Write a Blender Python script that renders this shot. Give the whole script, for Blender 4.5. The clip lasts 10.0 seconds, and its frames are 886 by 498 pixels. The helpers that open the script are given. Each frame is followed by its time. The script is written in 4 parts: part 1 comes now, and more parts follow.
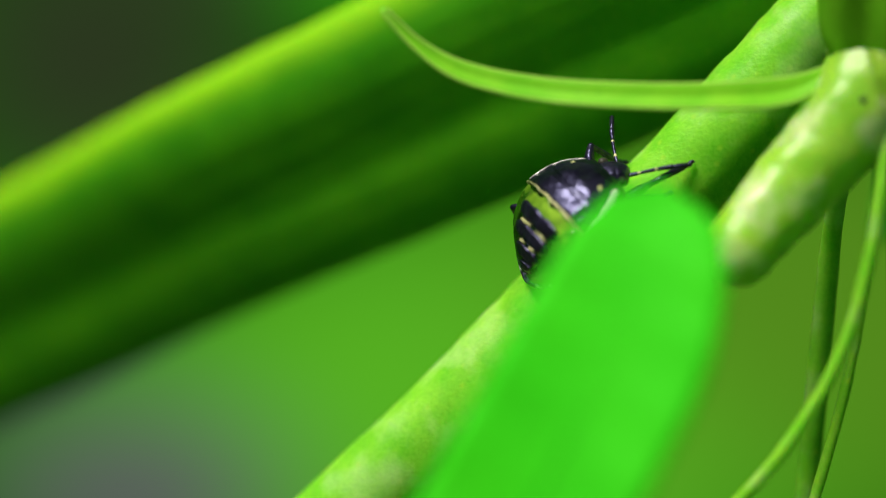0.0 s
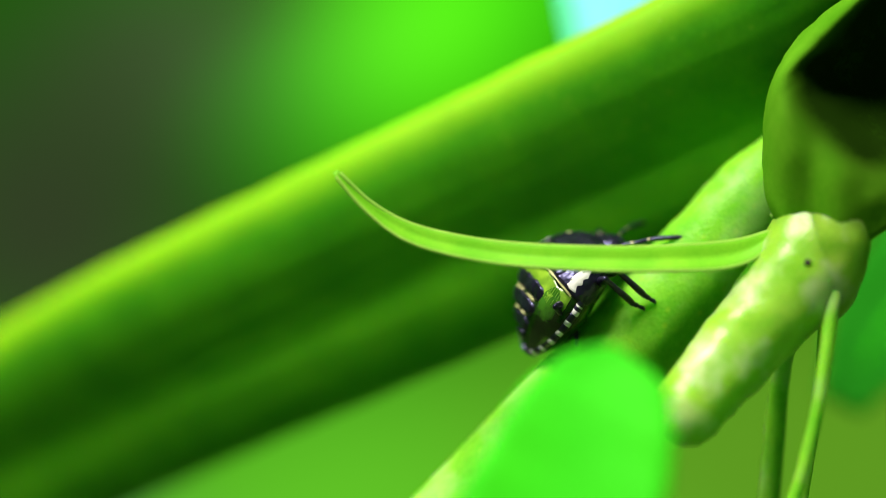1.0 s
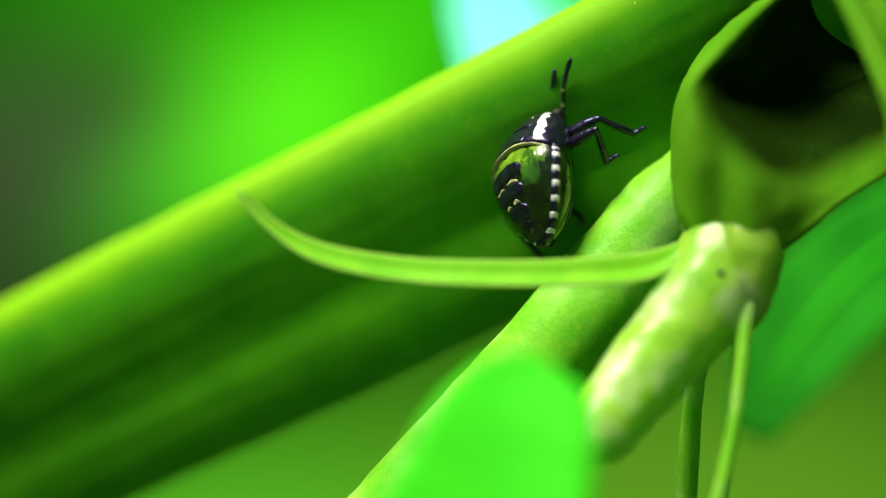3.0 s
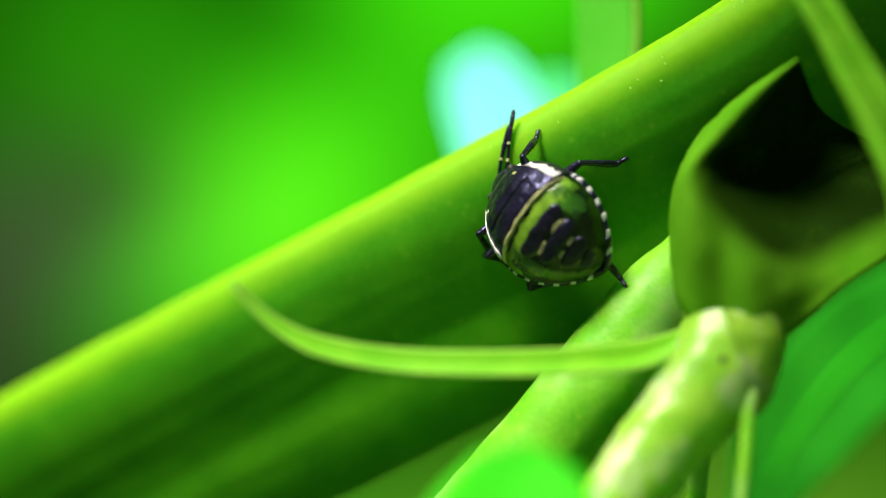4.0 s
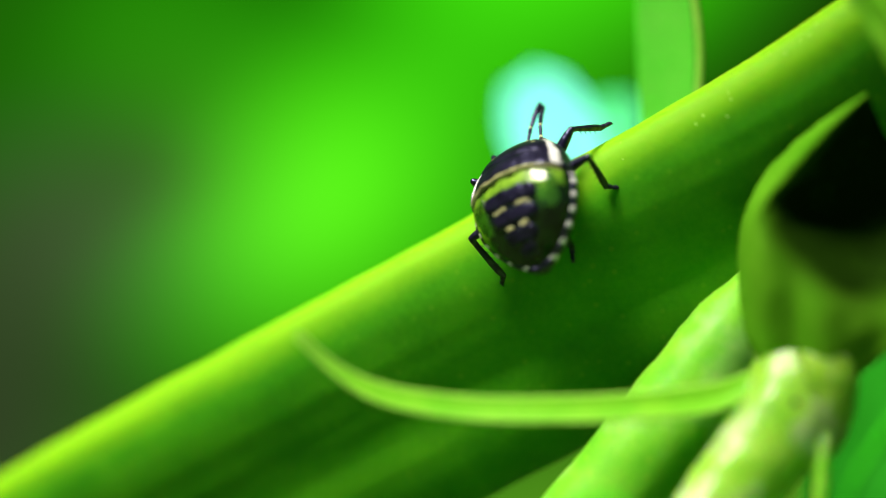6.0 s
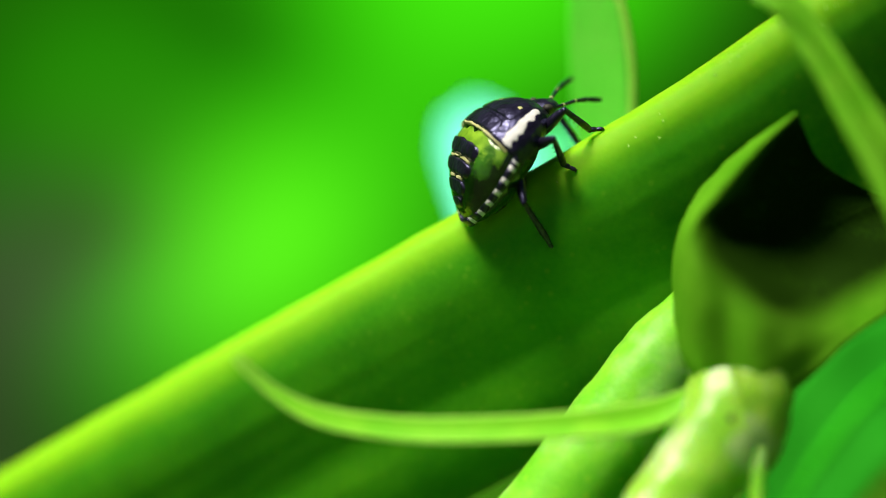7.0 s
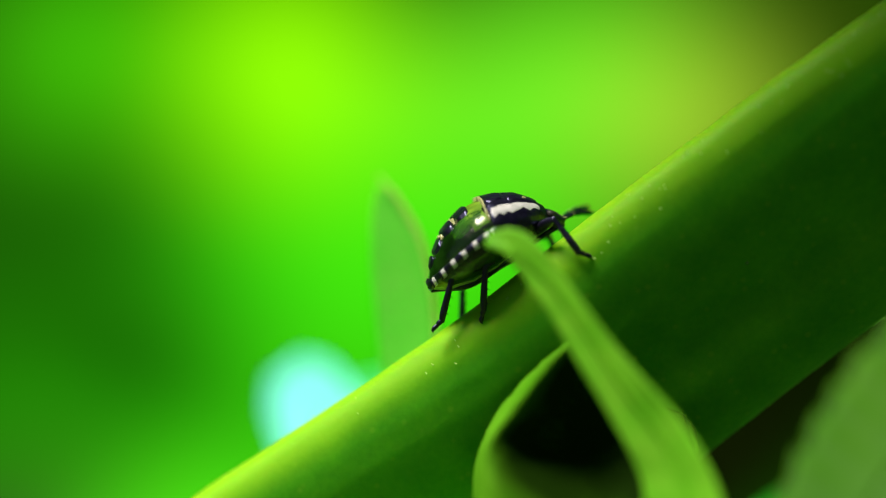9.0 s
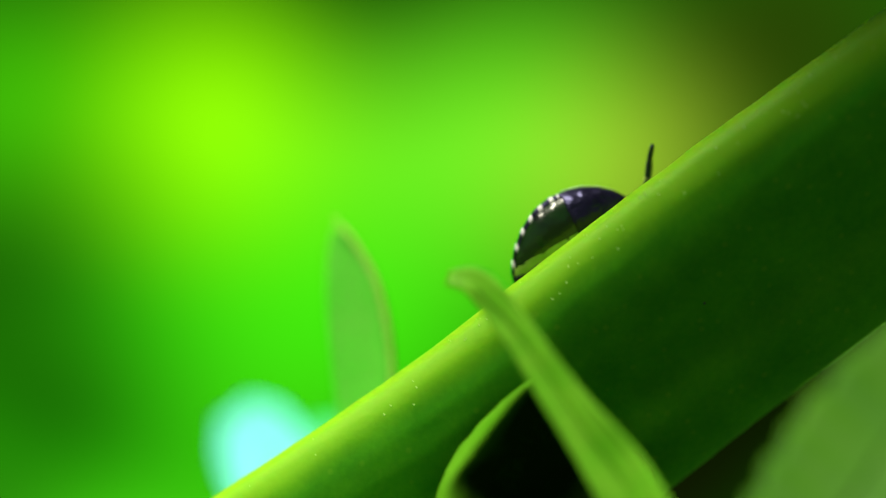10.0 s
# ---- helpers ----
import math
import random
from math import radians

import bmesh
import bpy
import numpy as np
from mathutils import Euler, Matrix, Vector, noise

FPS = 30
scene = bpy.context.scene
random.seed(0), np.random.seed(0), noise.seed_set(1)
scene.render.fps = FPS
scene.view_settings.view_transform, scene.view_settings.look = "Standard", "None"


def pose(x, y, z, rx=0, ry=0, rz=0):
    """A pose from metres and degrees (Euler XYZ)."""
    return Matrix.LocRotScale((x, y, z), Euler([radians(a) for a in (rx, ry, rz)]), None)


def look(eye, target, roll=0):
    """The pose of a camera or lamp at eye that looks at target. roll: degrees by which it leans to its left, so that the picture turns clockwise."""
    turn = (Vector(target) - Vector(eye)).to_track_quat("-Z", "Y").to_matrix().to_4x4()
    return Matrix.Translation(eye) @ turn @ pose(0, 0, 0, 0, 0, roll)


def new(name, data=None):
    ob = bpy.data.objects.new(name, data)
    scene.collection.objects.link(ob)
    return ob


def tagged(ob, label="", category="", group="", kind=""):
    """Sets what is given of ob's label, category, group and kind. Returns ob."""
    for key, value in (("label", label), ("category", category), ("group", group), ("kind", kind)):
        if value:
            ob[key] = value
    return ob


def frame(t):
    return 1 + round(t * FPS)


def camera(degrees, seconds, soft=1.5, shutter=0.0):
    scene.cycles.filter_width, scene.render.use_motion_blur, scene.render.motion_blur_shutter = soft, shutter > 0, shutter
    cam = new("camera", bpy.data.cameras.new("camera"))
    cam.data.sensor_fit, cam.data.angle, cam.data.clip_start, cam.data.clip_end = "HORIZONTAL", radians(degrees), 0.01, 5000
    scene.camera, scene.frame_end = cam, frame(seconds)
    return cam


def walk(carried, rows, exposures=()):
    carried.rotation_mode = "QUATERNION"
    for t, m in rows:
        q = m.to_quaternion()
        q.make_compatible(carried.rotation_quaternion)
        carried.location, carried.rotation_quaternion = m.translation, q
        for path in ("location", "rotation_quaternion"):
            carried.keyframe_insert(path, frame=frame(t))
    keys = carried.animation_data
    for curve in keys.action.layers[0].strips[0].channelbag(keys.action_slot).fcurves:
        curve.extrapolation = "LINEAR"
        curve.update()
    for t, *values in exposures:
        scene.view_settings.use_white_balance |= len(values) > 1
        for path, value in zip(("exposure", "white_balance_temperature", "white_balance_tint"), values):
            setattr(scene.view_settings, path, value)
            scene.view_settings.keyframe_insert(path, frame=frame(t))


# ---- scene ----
from mathutils.bvhtree import BVHTree

MM = 0.001

CAMERA_ROWS = [  # seconds, eye and target in millimetres, roll in degrees
    (0, (2.36, -3.36, 5.31), (-3.24, 130.98, -15.15), 1.96),
    (0.3, (2.59, -4.60, 5.35), (-1.51, 130.34, -11.09), 1.66),
    (0.5, (2.96, -5.00, 5.66), (-1.11, 130.31, -7.41), 1.91),
    (0.6, (2.99, -5.42, 5.74), (-0.49, 129.99, -6.44), 1.53),
    (1, (2.36, -5.19, 5.22), (-0.92, 130.30, -6.18), 2.12),
    (1.5, (2.06, -3.14, 4.67), (5.35, 132.35, -6.66), 2.07),
    (2, (1.03, -2.69, 2.79), (2.66, 133.00, -6.21), 1.85),
    (2.5, (0.54, -4.45, 0.43), (5.62, 131.39, -4.01), 1.40),
    (2.7, (-0.03, -3.74, -0.10), (4.37, 132.09, -5.29), 1.42),
    (3.8, (-0.45, -0.68, -0.45), (4.98, 135.20, -1.49), 0.59),
    (4, (-0.44, -0.85, -0.20), (4.32, 135.07, -0.31), 0.33),
    (4.5, (-0.00, 0.00, 0.00), (0.01, 136.00, 0.01), 0.00),
    (5, (1.51, 0.35, -1.12), (1.83, 136.33, 1.03), -0.28),
    (5.2, (0.93, 0.45, -0.27), (1.92, 136.43, 1.48), -0.35),
    (6.3, (-2.35, 1.20, 4.85), (1.63, 137.10, 2.20), -0.78),
    (6.5, (-2.66, 1.26, 5.35), (2.86, 137.12, 2.54), -0.84),
    (7, (-1.12, -0.05, 2.15), (4.32, 135.84, 3.15), -1.42),
    (7.5, (0.67, -1.40, -0.93), (8.53, 134.08, 7.97), -2.33),
    (8, (0.23, -1.60, -2.31), (9.36, 133.38, 11.53), -2.9),
    (8.5, (3.50, -1.29, -4.26), (12.29, 133.24, 13.62), -3.27),
    (9, (6.02, -0.81, -3.88), (15.71, 133.52, 15.05), -4.38),
    (9.5, (7.12, -1.23, -5.04), (16.90, 132.79, 15.89), -3.81),
    (10, (4.07, -0.71, -4.19), (18.12, 132.89, 17.04), -4.72),
]

cam = camera(20.0, 10.0, soft=0.9)
cam.data.dof.use_dof = True
cam.data.dof.focus_distance = 0.1355
cam.data.dof.aperture_fstop = 8.6
walk(cam, [(t, look(Vector(e) * MM, Vector(g) * MM, r)) for t, e, g, r in CAMERA_ROWS],
     exposures=((0, 0.1), (0.6, 0.36), (1.2, 0.5), (7, 0.47), (8, 0.38), (10, 0.36)))

# ---- light: low sky, one sun from above and the upper end of the leaning stem ----
SUN_TO = Vector((-0.36, -0.31, 0.88)).normalized()
world = bpy.data.worlds.new("sky")
scene.world = world
world.use_nodes = True
wn = world.node_tree.nodes
sky = wn.new("ShaderNodeTexSky")
sky.sky_type, sky.sun_disc = "NISHITA", False
sky.sun_elevation = math.asin(SUN_TO.z)
sky.sun_rotation = math.atan2(SUN_TO.x, SUN_TO.y)
world.node_tree.links.new(sky.outputs[0], wn["Background"].inputs[0])
wn["Background"].inputs[1].default_value = 0.012

sun_data = bpy.data.lights.new("sun", "SUN")
sun_data.energy, sun_data.angle, sun_data.color = 5.0, radians(22), (1.0, 0.94, 0.76)
sun = new("sun", sun_data)
sun.matrix_world = look(SUN_TO * 0.5, (0, 0, 0))


# ---- materials ----
def srgb(r, g, b):
    return tuple(((c / 255 + 0.055) / 1.055) ** 2.4 if c > 10 else c / 255 / 12.92 for c in (r, g, b)) + (1.0,)


def nodes_of(name):
    m = bpy.data.materials.new(name)
    m.use_nodes = True
    return m, m.node_tree.nodes, m.node_tree.links


def plant_material(name, base, second, rough=0.42, through_light=0.35, size=1.2, streak=1.0, bump=0.25, spots=0.0, highlight_blotch=0.0, rib=None, depth=0.0):
    """Living plant skin: two-scale mottling, fine lengthwise grain, light passing through."""
    m, n, l = nodes_of(name)
    bsdf = n["Principled BSDF"]
    tc = n.new("ShaderNodeTexCoord")
    mp = n.new("ShaderNodeMapping")
    mp.inputs["Scale"].default_value = (1, 1, streak)
    l.new(tc.outputs["Object"], mp.inputs[0])
    big = n.new("ShaderNodeTexNoise")
    big.inputs["Scale"].default_value, big.inputs["Detail"].default_value = 260 / size, 3
    fine = n.new("ShaderNodeTexNoise")
    fine.inputs["Scale"].default_value, fine.inputs["Detail"].default_value = 2600 / size, 4
    for t in (big, fine):
        l.new(mp.outputs[0], t.inputs["Vector"])
    add = n.new("ShaderNodeMath")
    add.operation = "MULTIPLY_ADD"
    l.new(fine.outputs["Fac"], add.inputs[0])
    add.inputs[1].default_value = 0.45
    l.new(big.outputs["Fac"], add.inputs[2])
    ramp = n.new("ShaderNodeMapRange")
    ramp.inputs["From Min"].default_value, ramp.inputs["From Max"].default_value = 0.5, 1.0
    l.new(add.outputs[0], ramp.inputs["Value"])
    mix = n.new("ShaderNodeMix")
    mix.data_type = "RGBA"
    mix.inputs["A"].default_value, mix.inputs["B"].default_value = (*base, 1), (*second, 1)
    l.new(ramp.outputs[0], mix.inputs["Factor"])
    colour = mix.outputs["Result"]
    if spots:
        vor = n.new("ShaderNodeTexVoronoi")
        vor.inputs["Scale"].default_value = 900
        l.new(tc.outputs["Object"], vor.inputs["Vector"])
        lt = n.new("ShaderNodeMapRange")
        lt.inputs["From Min"].default_value, lt.inputs["From Max"].default_value = 0.08, 0.2
        lt.inputs["To Min"].default_value, lt.inputs["To Max"].default_value = spots, 0.0
        l.new(vor.outputs["Distance"], lt.inputs["Value"])
        mix2 = n.new("ShaderNodeMix")
        mix2.data_type = "RGBA"
        mix2.inputs["B"].default_value = (0.36, 0.66, 0.04, 1)
        l.new(lt.outputs[0], mix2.inputs["Factor"])
        l.new(colour, mix2.inputs["A"])
        colour = mix2.outputs["Result"]
    if highlight_blotch:
        # uneven whitish blotches that also paint white highlights into the skin
        blotch_noise = n.new("ShaderNodeTexNoise")
        blotch_noise.inputs["Scale"].default_value, blotch_noise.inputs["Detail"].default_value = 330, 4
        l.new(tc.outputs["Object"], blotch_noise.inputs["Vector"])
        wr = n.new("ShaderNodeMapRange")
        wr.inputs["From Min"].default_value, wr.inputs["From Max"].default_value = 0.48, 0.66
        wr.inputs["To Max"].default_value = highlight_blotch
        l.new(blotch_noise.outputs["Fac"], wr.inputs["Value"])
        mix3 = n.new("ShaderNodeMix")
        mix3.data_type = "RGBA"
        mix3.inputs["B"].default_value = (0.74, 0.90, 0.52, 1)
        l.new(wr.outputs[0], mix3.inputs["Factor"])
        l.new(colour, mix3.inputs["A"])
        colour = mix3.outputs["Result"]
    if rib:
        # another tint that fades in: skin along a rib, painted shade down a hollow
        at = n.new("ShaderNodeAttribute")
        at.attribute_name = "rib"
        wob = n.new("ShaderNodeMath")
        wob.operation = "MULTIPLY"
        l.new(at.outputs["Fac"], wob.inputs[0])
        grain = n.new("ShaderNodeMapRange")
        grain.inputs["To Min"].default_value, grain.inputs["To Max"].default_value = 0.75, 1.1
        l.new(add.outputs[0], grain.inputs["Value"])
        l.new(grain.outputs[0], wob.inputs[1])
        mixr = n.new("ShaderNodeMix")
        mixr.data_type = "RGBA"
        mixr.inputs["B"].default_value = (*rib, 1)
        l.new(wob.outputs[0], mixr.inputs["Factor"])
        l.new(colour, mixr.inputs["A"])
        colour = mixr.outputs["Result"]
    l.new(colour, bsdf.inputs["Base Color"])
    bsdf.inputs["Roughness"].default_value = rough
    bsdf.inputs["Specular IOR Level"].default_value = 0.16
    if depth:
        bsdf.inputs["Subsurface Weight"].default_value = 0.7
        bsdf.inputs["Subsurface Radius"].default_value = (0.7, 1.0, 0.15)
        bsdf.inputs["Subsurface Scale"].default_value = depth
    bp = n.new("ShaderNodeBump")
    bp.inputs["Strength"].default_value, bp.inputs["Distance"].default_value = bump, 0.00012
    l.new(add.outputs[0], bp.inputs["Height"])
    l.new(bp.outputs[0], bsdf.inputs["Normal"])
    tr = n.new("ShaderNodeBsdfTranslucent")
    l.new(colour, tr.inputs["Color"])
    l.new(bp.outputs[0], tr.inputs["Normal"])
    ms = n.new("ShaderNodeMixShader")
    ms.inputs[0].default_value = through_light
    l.new(bsdf.outputs[0], ms.inputs[1])
    l.new(tr.outputs[0], ms.inputs[2])
    l.new(ms.outputs[0], n["Material Output"].inputs["Surface"])
    return m


def shell_material(name, base, second, rough=0.25, scale=1500, bump=0.2, coat=0.3, dents=0.0):
    m, n, l = nodes_of(name)
    bsdf = n["Principled BSDF"]
    tc = n.new("ShaderNodeTexCoord")
    no = n.new("ShaderNodeTexNoise")
    no.inputs["Scale"].default_value, no.inputs["Detail"].default_value = scale, 4
    l.new(tc.outputs["Object"], no.inputs["Vector"])
    pits = n.new("ShaderNodeTexVoronoi")
    pits.inputs["Scale"].default_value = scale * 3
    l.new(tc.outputs["Object"], pits.inputs["Vector"])
    mr = n.new("ShaderNodeMapRange")
    mr.inputs["From Min"].default_value, mr.inputs["From Max"].default_value = 0.35, 0.65
    l.new(no.outputs["Fac"], mr.inputs["Value"])
    mix = n.new("ShaderNodeMix")
    mix.data_type = "RGBA"
    mix.inputs["A"].default_value, mix.inputs["B"].default_value = (*base, 1), (*second, 1)
    l.new(mr.outputs[0], mix.inputs["Factor"])
    l.new(mix.outputs["Result"], bsdf.inputs["Base Color"])
    bsdf.inputs["Roughness"].default_value = rough
    bsdf.inputs["Coat Weight"].default_value = coat
    bsdf.inputs["Coat Roughness"].default_value = 0.12
    bp = n.new("ShaderNodeBump")
    bp.inputs["Strength"].default_value, bp.inputs["Distance"].default_value = bump, 0.00004
    l.new(pits.outputs["Distance"], bp.inputs["Height"])
    if dents:
        # broad shallow dents that break the gloss into patches
        dn = n.new("ShaderNodeTexNoise")
        dn.inputs["Scale"].default_value, dn.inputs["Detail"].default_value = 1100, 2
        l.new(tc.outputs["Object"], dn.inputs["Vector"])
        db = n.new("ShaderNodeBump")
        db.inputs["Strength"].default_value, db.inputs["Distance"].default_value = dents, 0.0004
        l.new(dn.outputs["Fac"], db.inputs["Height"])
        l.new(db.outputs[0], bp.inputs["Normal"])
    l.new(bp.outputs[0], bsdf.inputs["Normal"])
    l.new(bp.outputs[0], bsdf.inputs["Coat Normal"])
    return m


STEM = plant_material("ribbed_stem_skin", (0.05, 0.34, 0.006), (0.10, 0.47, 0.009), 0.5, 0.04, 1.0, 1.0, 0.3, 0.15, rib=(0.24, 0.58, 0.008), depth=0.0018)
SHOOT = plant_material("young_shoot_skin", (0.14, 0.54, 0.02), (0.28, 0.70, 0.05), 0.38, 0.12, 0.6, 1.0, 0.7, 0.5, 0.25, depth=0.002)
NODE = plant_material("node_skin", (0.26, 0.64, 0.03), (0.42, 0.76, 0.08), 0.3, 0.22, 0.5, 1.0, 0.6, 0.0, 0.85, depth=0.004)
NODE.node_tree.nodes["Principled BSDF"].inputs["Specular IOR Level"].default_value = 0.5
BLADE = plant_material("leaflet_skin", (0.18, 0.63, 0.018), (0.28, 0.74, 0.03), 0.45, 0.25, 0.5, 1.0, 0.3)
CROSS_LEAF = plant_material("crossing_leaf_skin", (0.18, 0.63, 0.02), (0.28, 0.74, 0.04), 0.45, 0.25, 0.5, 1.0, 0.3)
BLADE_EDGE = plant_material("leaflet_edge_skin", (0.46, 0.84, 0.12), (0.56, 0.88, 0.18), 0.42, 0.45, 0.5, 1.0, 0.2)
LEAF = plant_material("broad_leaf_skin", (0.04, 0.72, 0.006), (0.06, 0.82, 0.010), 0.6, 0.3, 1.4, 1.0, 0.2)
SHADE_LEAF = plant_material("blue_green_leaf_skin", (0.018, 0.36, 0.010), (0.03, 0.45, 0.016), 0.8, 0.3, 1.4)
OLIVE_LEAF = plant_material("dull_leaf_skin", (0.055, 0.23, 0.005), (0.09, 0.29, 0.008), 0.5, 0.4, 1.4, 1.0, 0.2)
PALE_GAP = plant_material("pale_sky_gap", (0.16, 0.88, 0.78), (0.24, 0.94, 0.86), 0.6, 0.15, 1.0)
GREEN_GAP = plant_material("green_sky_gap", (0.06, 0.62, 0.22), (0.10, 0.72, 0.32), 0.6, 0.15, 1.0)
PALE_LEAF = plant_material("pale_leaf_skin", (0.16, 0.84, 0.06), (0.25, 0.9, 0.1), 0.5, 0.45, 0.8)
HAIR = plant_material("stem_hair", (0.5, 0.8, 0.2), (0.6, 0.85, 0.25), 0.4, 0.4)
# the near-black green tint stands in for shade inside the sheath
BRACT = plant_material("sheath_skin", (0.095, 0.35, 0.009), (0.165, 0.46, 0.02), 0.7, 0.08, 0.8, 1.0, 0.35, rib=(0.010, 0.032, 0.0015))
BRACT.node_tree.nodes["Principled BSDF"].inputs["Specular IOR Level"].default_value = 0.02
SPECK = shell_material("dark_speck", (0.012, 0.012, 0.01), (0.03, 0.03, 0.02), 0.6, 1500, 0.2, 0.0)
# bluish base and gloss tint put the sky's reflection into the black
BLACK = shell_material("black_shell", (0.004, 0.003, 0.006), (0.010, 0.008, 0.022), 0.34, 1500, 0.2, 0.12, 0.55)
BLACK.node_tree.nodes["Principled BSDF"].inputs["Specular IOR Level"].default_value = 0.9
BLACK.node_tree.nodes["Principled BSDF"].inputs["Specular Tint"].default_value = (0.45, 0.45, 1.0, 1)
GREEN_DARK = shell_material("dark_green_shell", (0.002, 0.008, 0.001), (0.010, 0.040, 0.003), 0.25, 900, 0.2, 0.5, 0.2)
GREEN_MID = shell_material("leaf_green_shell", (0.010, 0.05, 0.003), (0.045, 0.18, 0.008), 0.22, 1000, 0.25, 1.0, 0.25)
GREEN_PALE = shell_material("yellow_green_shell", (0.06, 0.18, 0.008), (0.25, 0.46, 0.03), 0.3, 1100)
CREAM = shell_material("cream_mark", (0.42, 0.43, 0.18), (0.62, 0.6, 0.32), 0.4)
WHITE = shell_material("white_mark", (0.74, 0.73, 0.77), (0.9, 0.88, 0.92), 0.25)
BELLY = shell_material("green_belly", (0.28, 0.45, 0.06), (0.42, 0.58, 0.1), 0.4)


# glowing sheet: light and shade of far foliage are painted as soft patches
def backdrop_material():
    m, n, l = nodes_of("glowing_far_foliage")
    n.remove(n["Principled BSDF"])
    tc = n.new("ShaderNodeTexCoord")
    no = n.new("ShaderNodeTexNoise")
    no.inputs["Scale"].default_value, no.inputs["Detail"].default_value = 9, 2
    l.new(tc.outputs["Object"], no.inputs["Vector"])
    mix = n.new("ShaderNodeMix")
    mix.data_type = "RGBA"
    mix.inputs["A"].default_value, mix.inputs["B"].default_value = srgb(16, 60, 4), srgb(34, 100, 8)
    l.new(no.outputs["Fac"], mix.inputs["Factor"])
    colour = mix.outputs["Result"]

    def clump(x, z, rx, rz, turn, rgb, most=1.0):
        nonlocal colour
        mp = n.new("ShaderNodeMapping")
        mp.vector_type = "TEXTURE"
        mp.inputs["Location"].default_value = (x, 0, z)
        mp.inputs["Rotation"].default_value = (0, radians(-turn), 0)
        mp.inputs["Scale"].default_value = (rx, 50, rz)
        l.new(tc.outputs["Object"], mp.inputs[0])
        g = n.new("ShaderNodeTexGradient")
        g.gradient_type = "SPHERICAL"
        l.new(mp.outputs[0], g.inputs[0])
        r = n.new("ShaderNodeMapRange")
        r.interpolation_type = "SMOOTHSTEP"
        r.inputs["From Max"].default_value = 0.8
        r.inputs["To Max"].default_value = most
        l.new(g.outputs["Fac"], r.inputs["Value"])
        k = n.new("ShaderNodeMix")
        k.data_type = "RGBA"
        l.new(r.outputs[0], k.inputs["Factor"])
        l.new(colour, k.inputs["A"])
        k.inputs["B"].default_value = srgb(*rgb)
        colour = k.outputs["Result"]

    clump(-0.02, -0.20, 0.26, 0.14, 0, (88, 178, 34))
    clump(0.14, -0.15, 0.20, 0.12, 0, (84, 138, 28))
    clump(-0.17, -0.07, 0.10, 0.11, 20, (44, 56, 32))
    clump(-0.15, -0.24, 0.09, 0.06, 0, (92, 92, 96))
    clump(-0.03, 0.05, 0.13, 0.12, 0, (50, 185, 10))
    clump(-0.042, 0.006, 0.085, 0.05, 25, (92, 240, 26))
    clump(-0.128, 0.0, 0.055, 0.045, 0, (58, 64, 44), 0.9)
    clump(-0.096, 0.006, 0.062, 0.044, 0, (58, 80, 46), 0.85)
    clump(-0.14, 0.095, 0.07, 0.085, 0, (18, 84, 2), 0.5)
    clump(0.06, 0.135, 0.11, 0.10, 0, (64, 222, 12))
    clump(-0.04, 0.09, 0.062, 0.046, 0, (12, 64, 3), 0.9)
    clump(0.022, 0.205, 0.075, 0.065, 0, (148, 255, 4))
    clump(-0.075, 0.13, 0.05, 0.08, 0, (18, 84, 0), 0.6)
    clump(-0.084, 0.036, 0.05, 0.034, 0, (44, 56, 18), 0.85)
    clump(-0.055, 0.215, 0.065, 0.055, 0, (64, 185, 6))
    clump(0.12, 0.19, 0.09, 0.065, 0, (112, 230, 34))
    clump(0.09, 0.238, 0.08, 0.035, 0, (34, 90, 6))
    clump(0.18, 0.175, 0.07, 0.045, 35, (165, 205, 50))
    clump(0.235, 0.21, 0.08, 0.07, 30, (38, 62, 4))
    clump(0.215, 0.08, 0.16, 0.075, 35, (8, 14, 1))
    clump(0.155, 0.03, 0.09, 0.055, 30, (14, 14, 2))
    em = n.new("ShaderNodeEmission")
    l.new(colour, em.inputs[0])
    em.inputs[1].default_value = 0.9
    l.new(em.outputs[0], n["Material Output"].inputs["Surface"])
    return m


# ---- mesh helpers ----
def spline(points, count):
    """Catmull-Rom through points of any dimension, evenly resampled in parameter."""
    p = [np.array(q, float) for q in points]
    p = [2 * p[0] - p[1]] + p + [2 * p[-1] - p[-2]]
    out = []
    for i in range(count):
        u = i / (count - 1) * (len(p) - 3)
        k = min(int(u), len(p) - 4)
        f = u - k
        a, b, c, d = p[k:k + 4]
        out.append(0.5 * (2 * b + (c - a) * f + (2 * a - 5 * b + 4 * c - d) * f * f + (3 * b - a - 3 * c + d) * f ** 3))
    return out


def link(name, bm, material, parent=None, smooth=True):
    me = bpy.data.meshes.new(name)
    bmesh.ops.recalc_face_normals(bm, faces=bm.faces[:])
    bm.to_mesh(me)
    bm.free()
    for f in me.polygons:
        f.use_smooth = smooth
    for mat in material if isinstance(material, (list, tuple)) else (material,):
        me.materials.append(mat)
    ob = new(name, me)
    if parent is not None:
        ob.parent = parent
    return ob


def part(name, bm, material, parent, label="", smooth=True):
    ob = link(name, bm, material, parent, smooth)
    if label:
        ob["label"] = label
    return ob


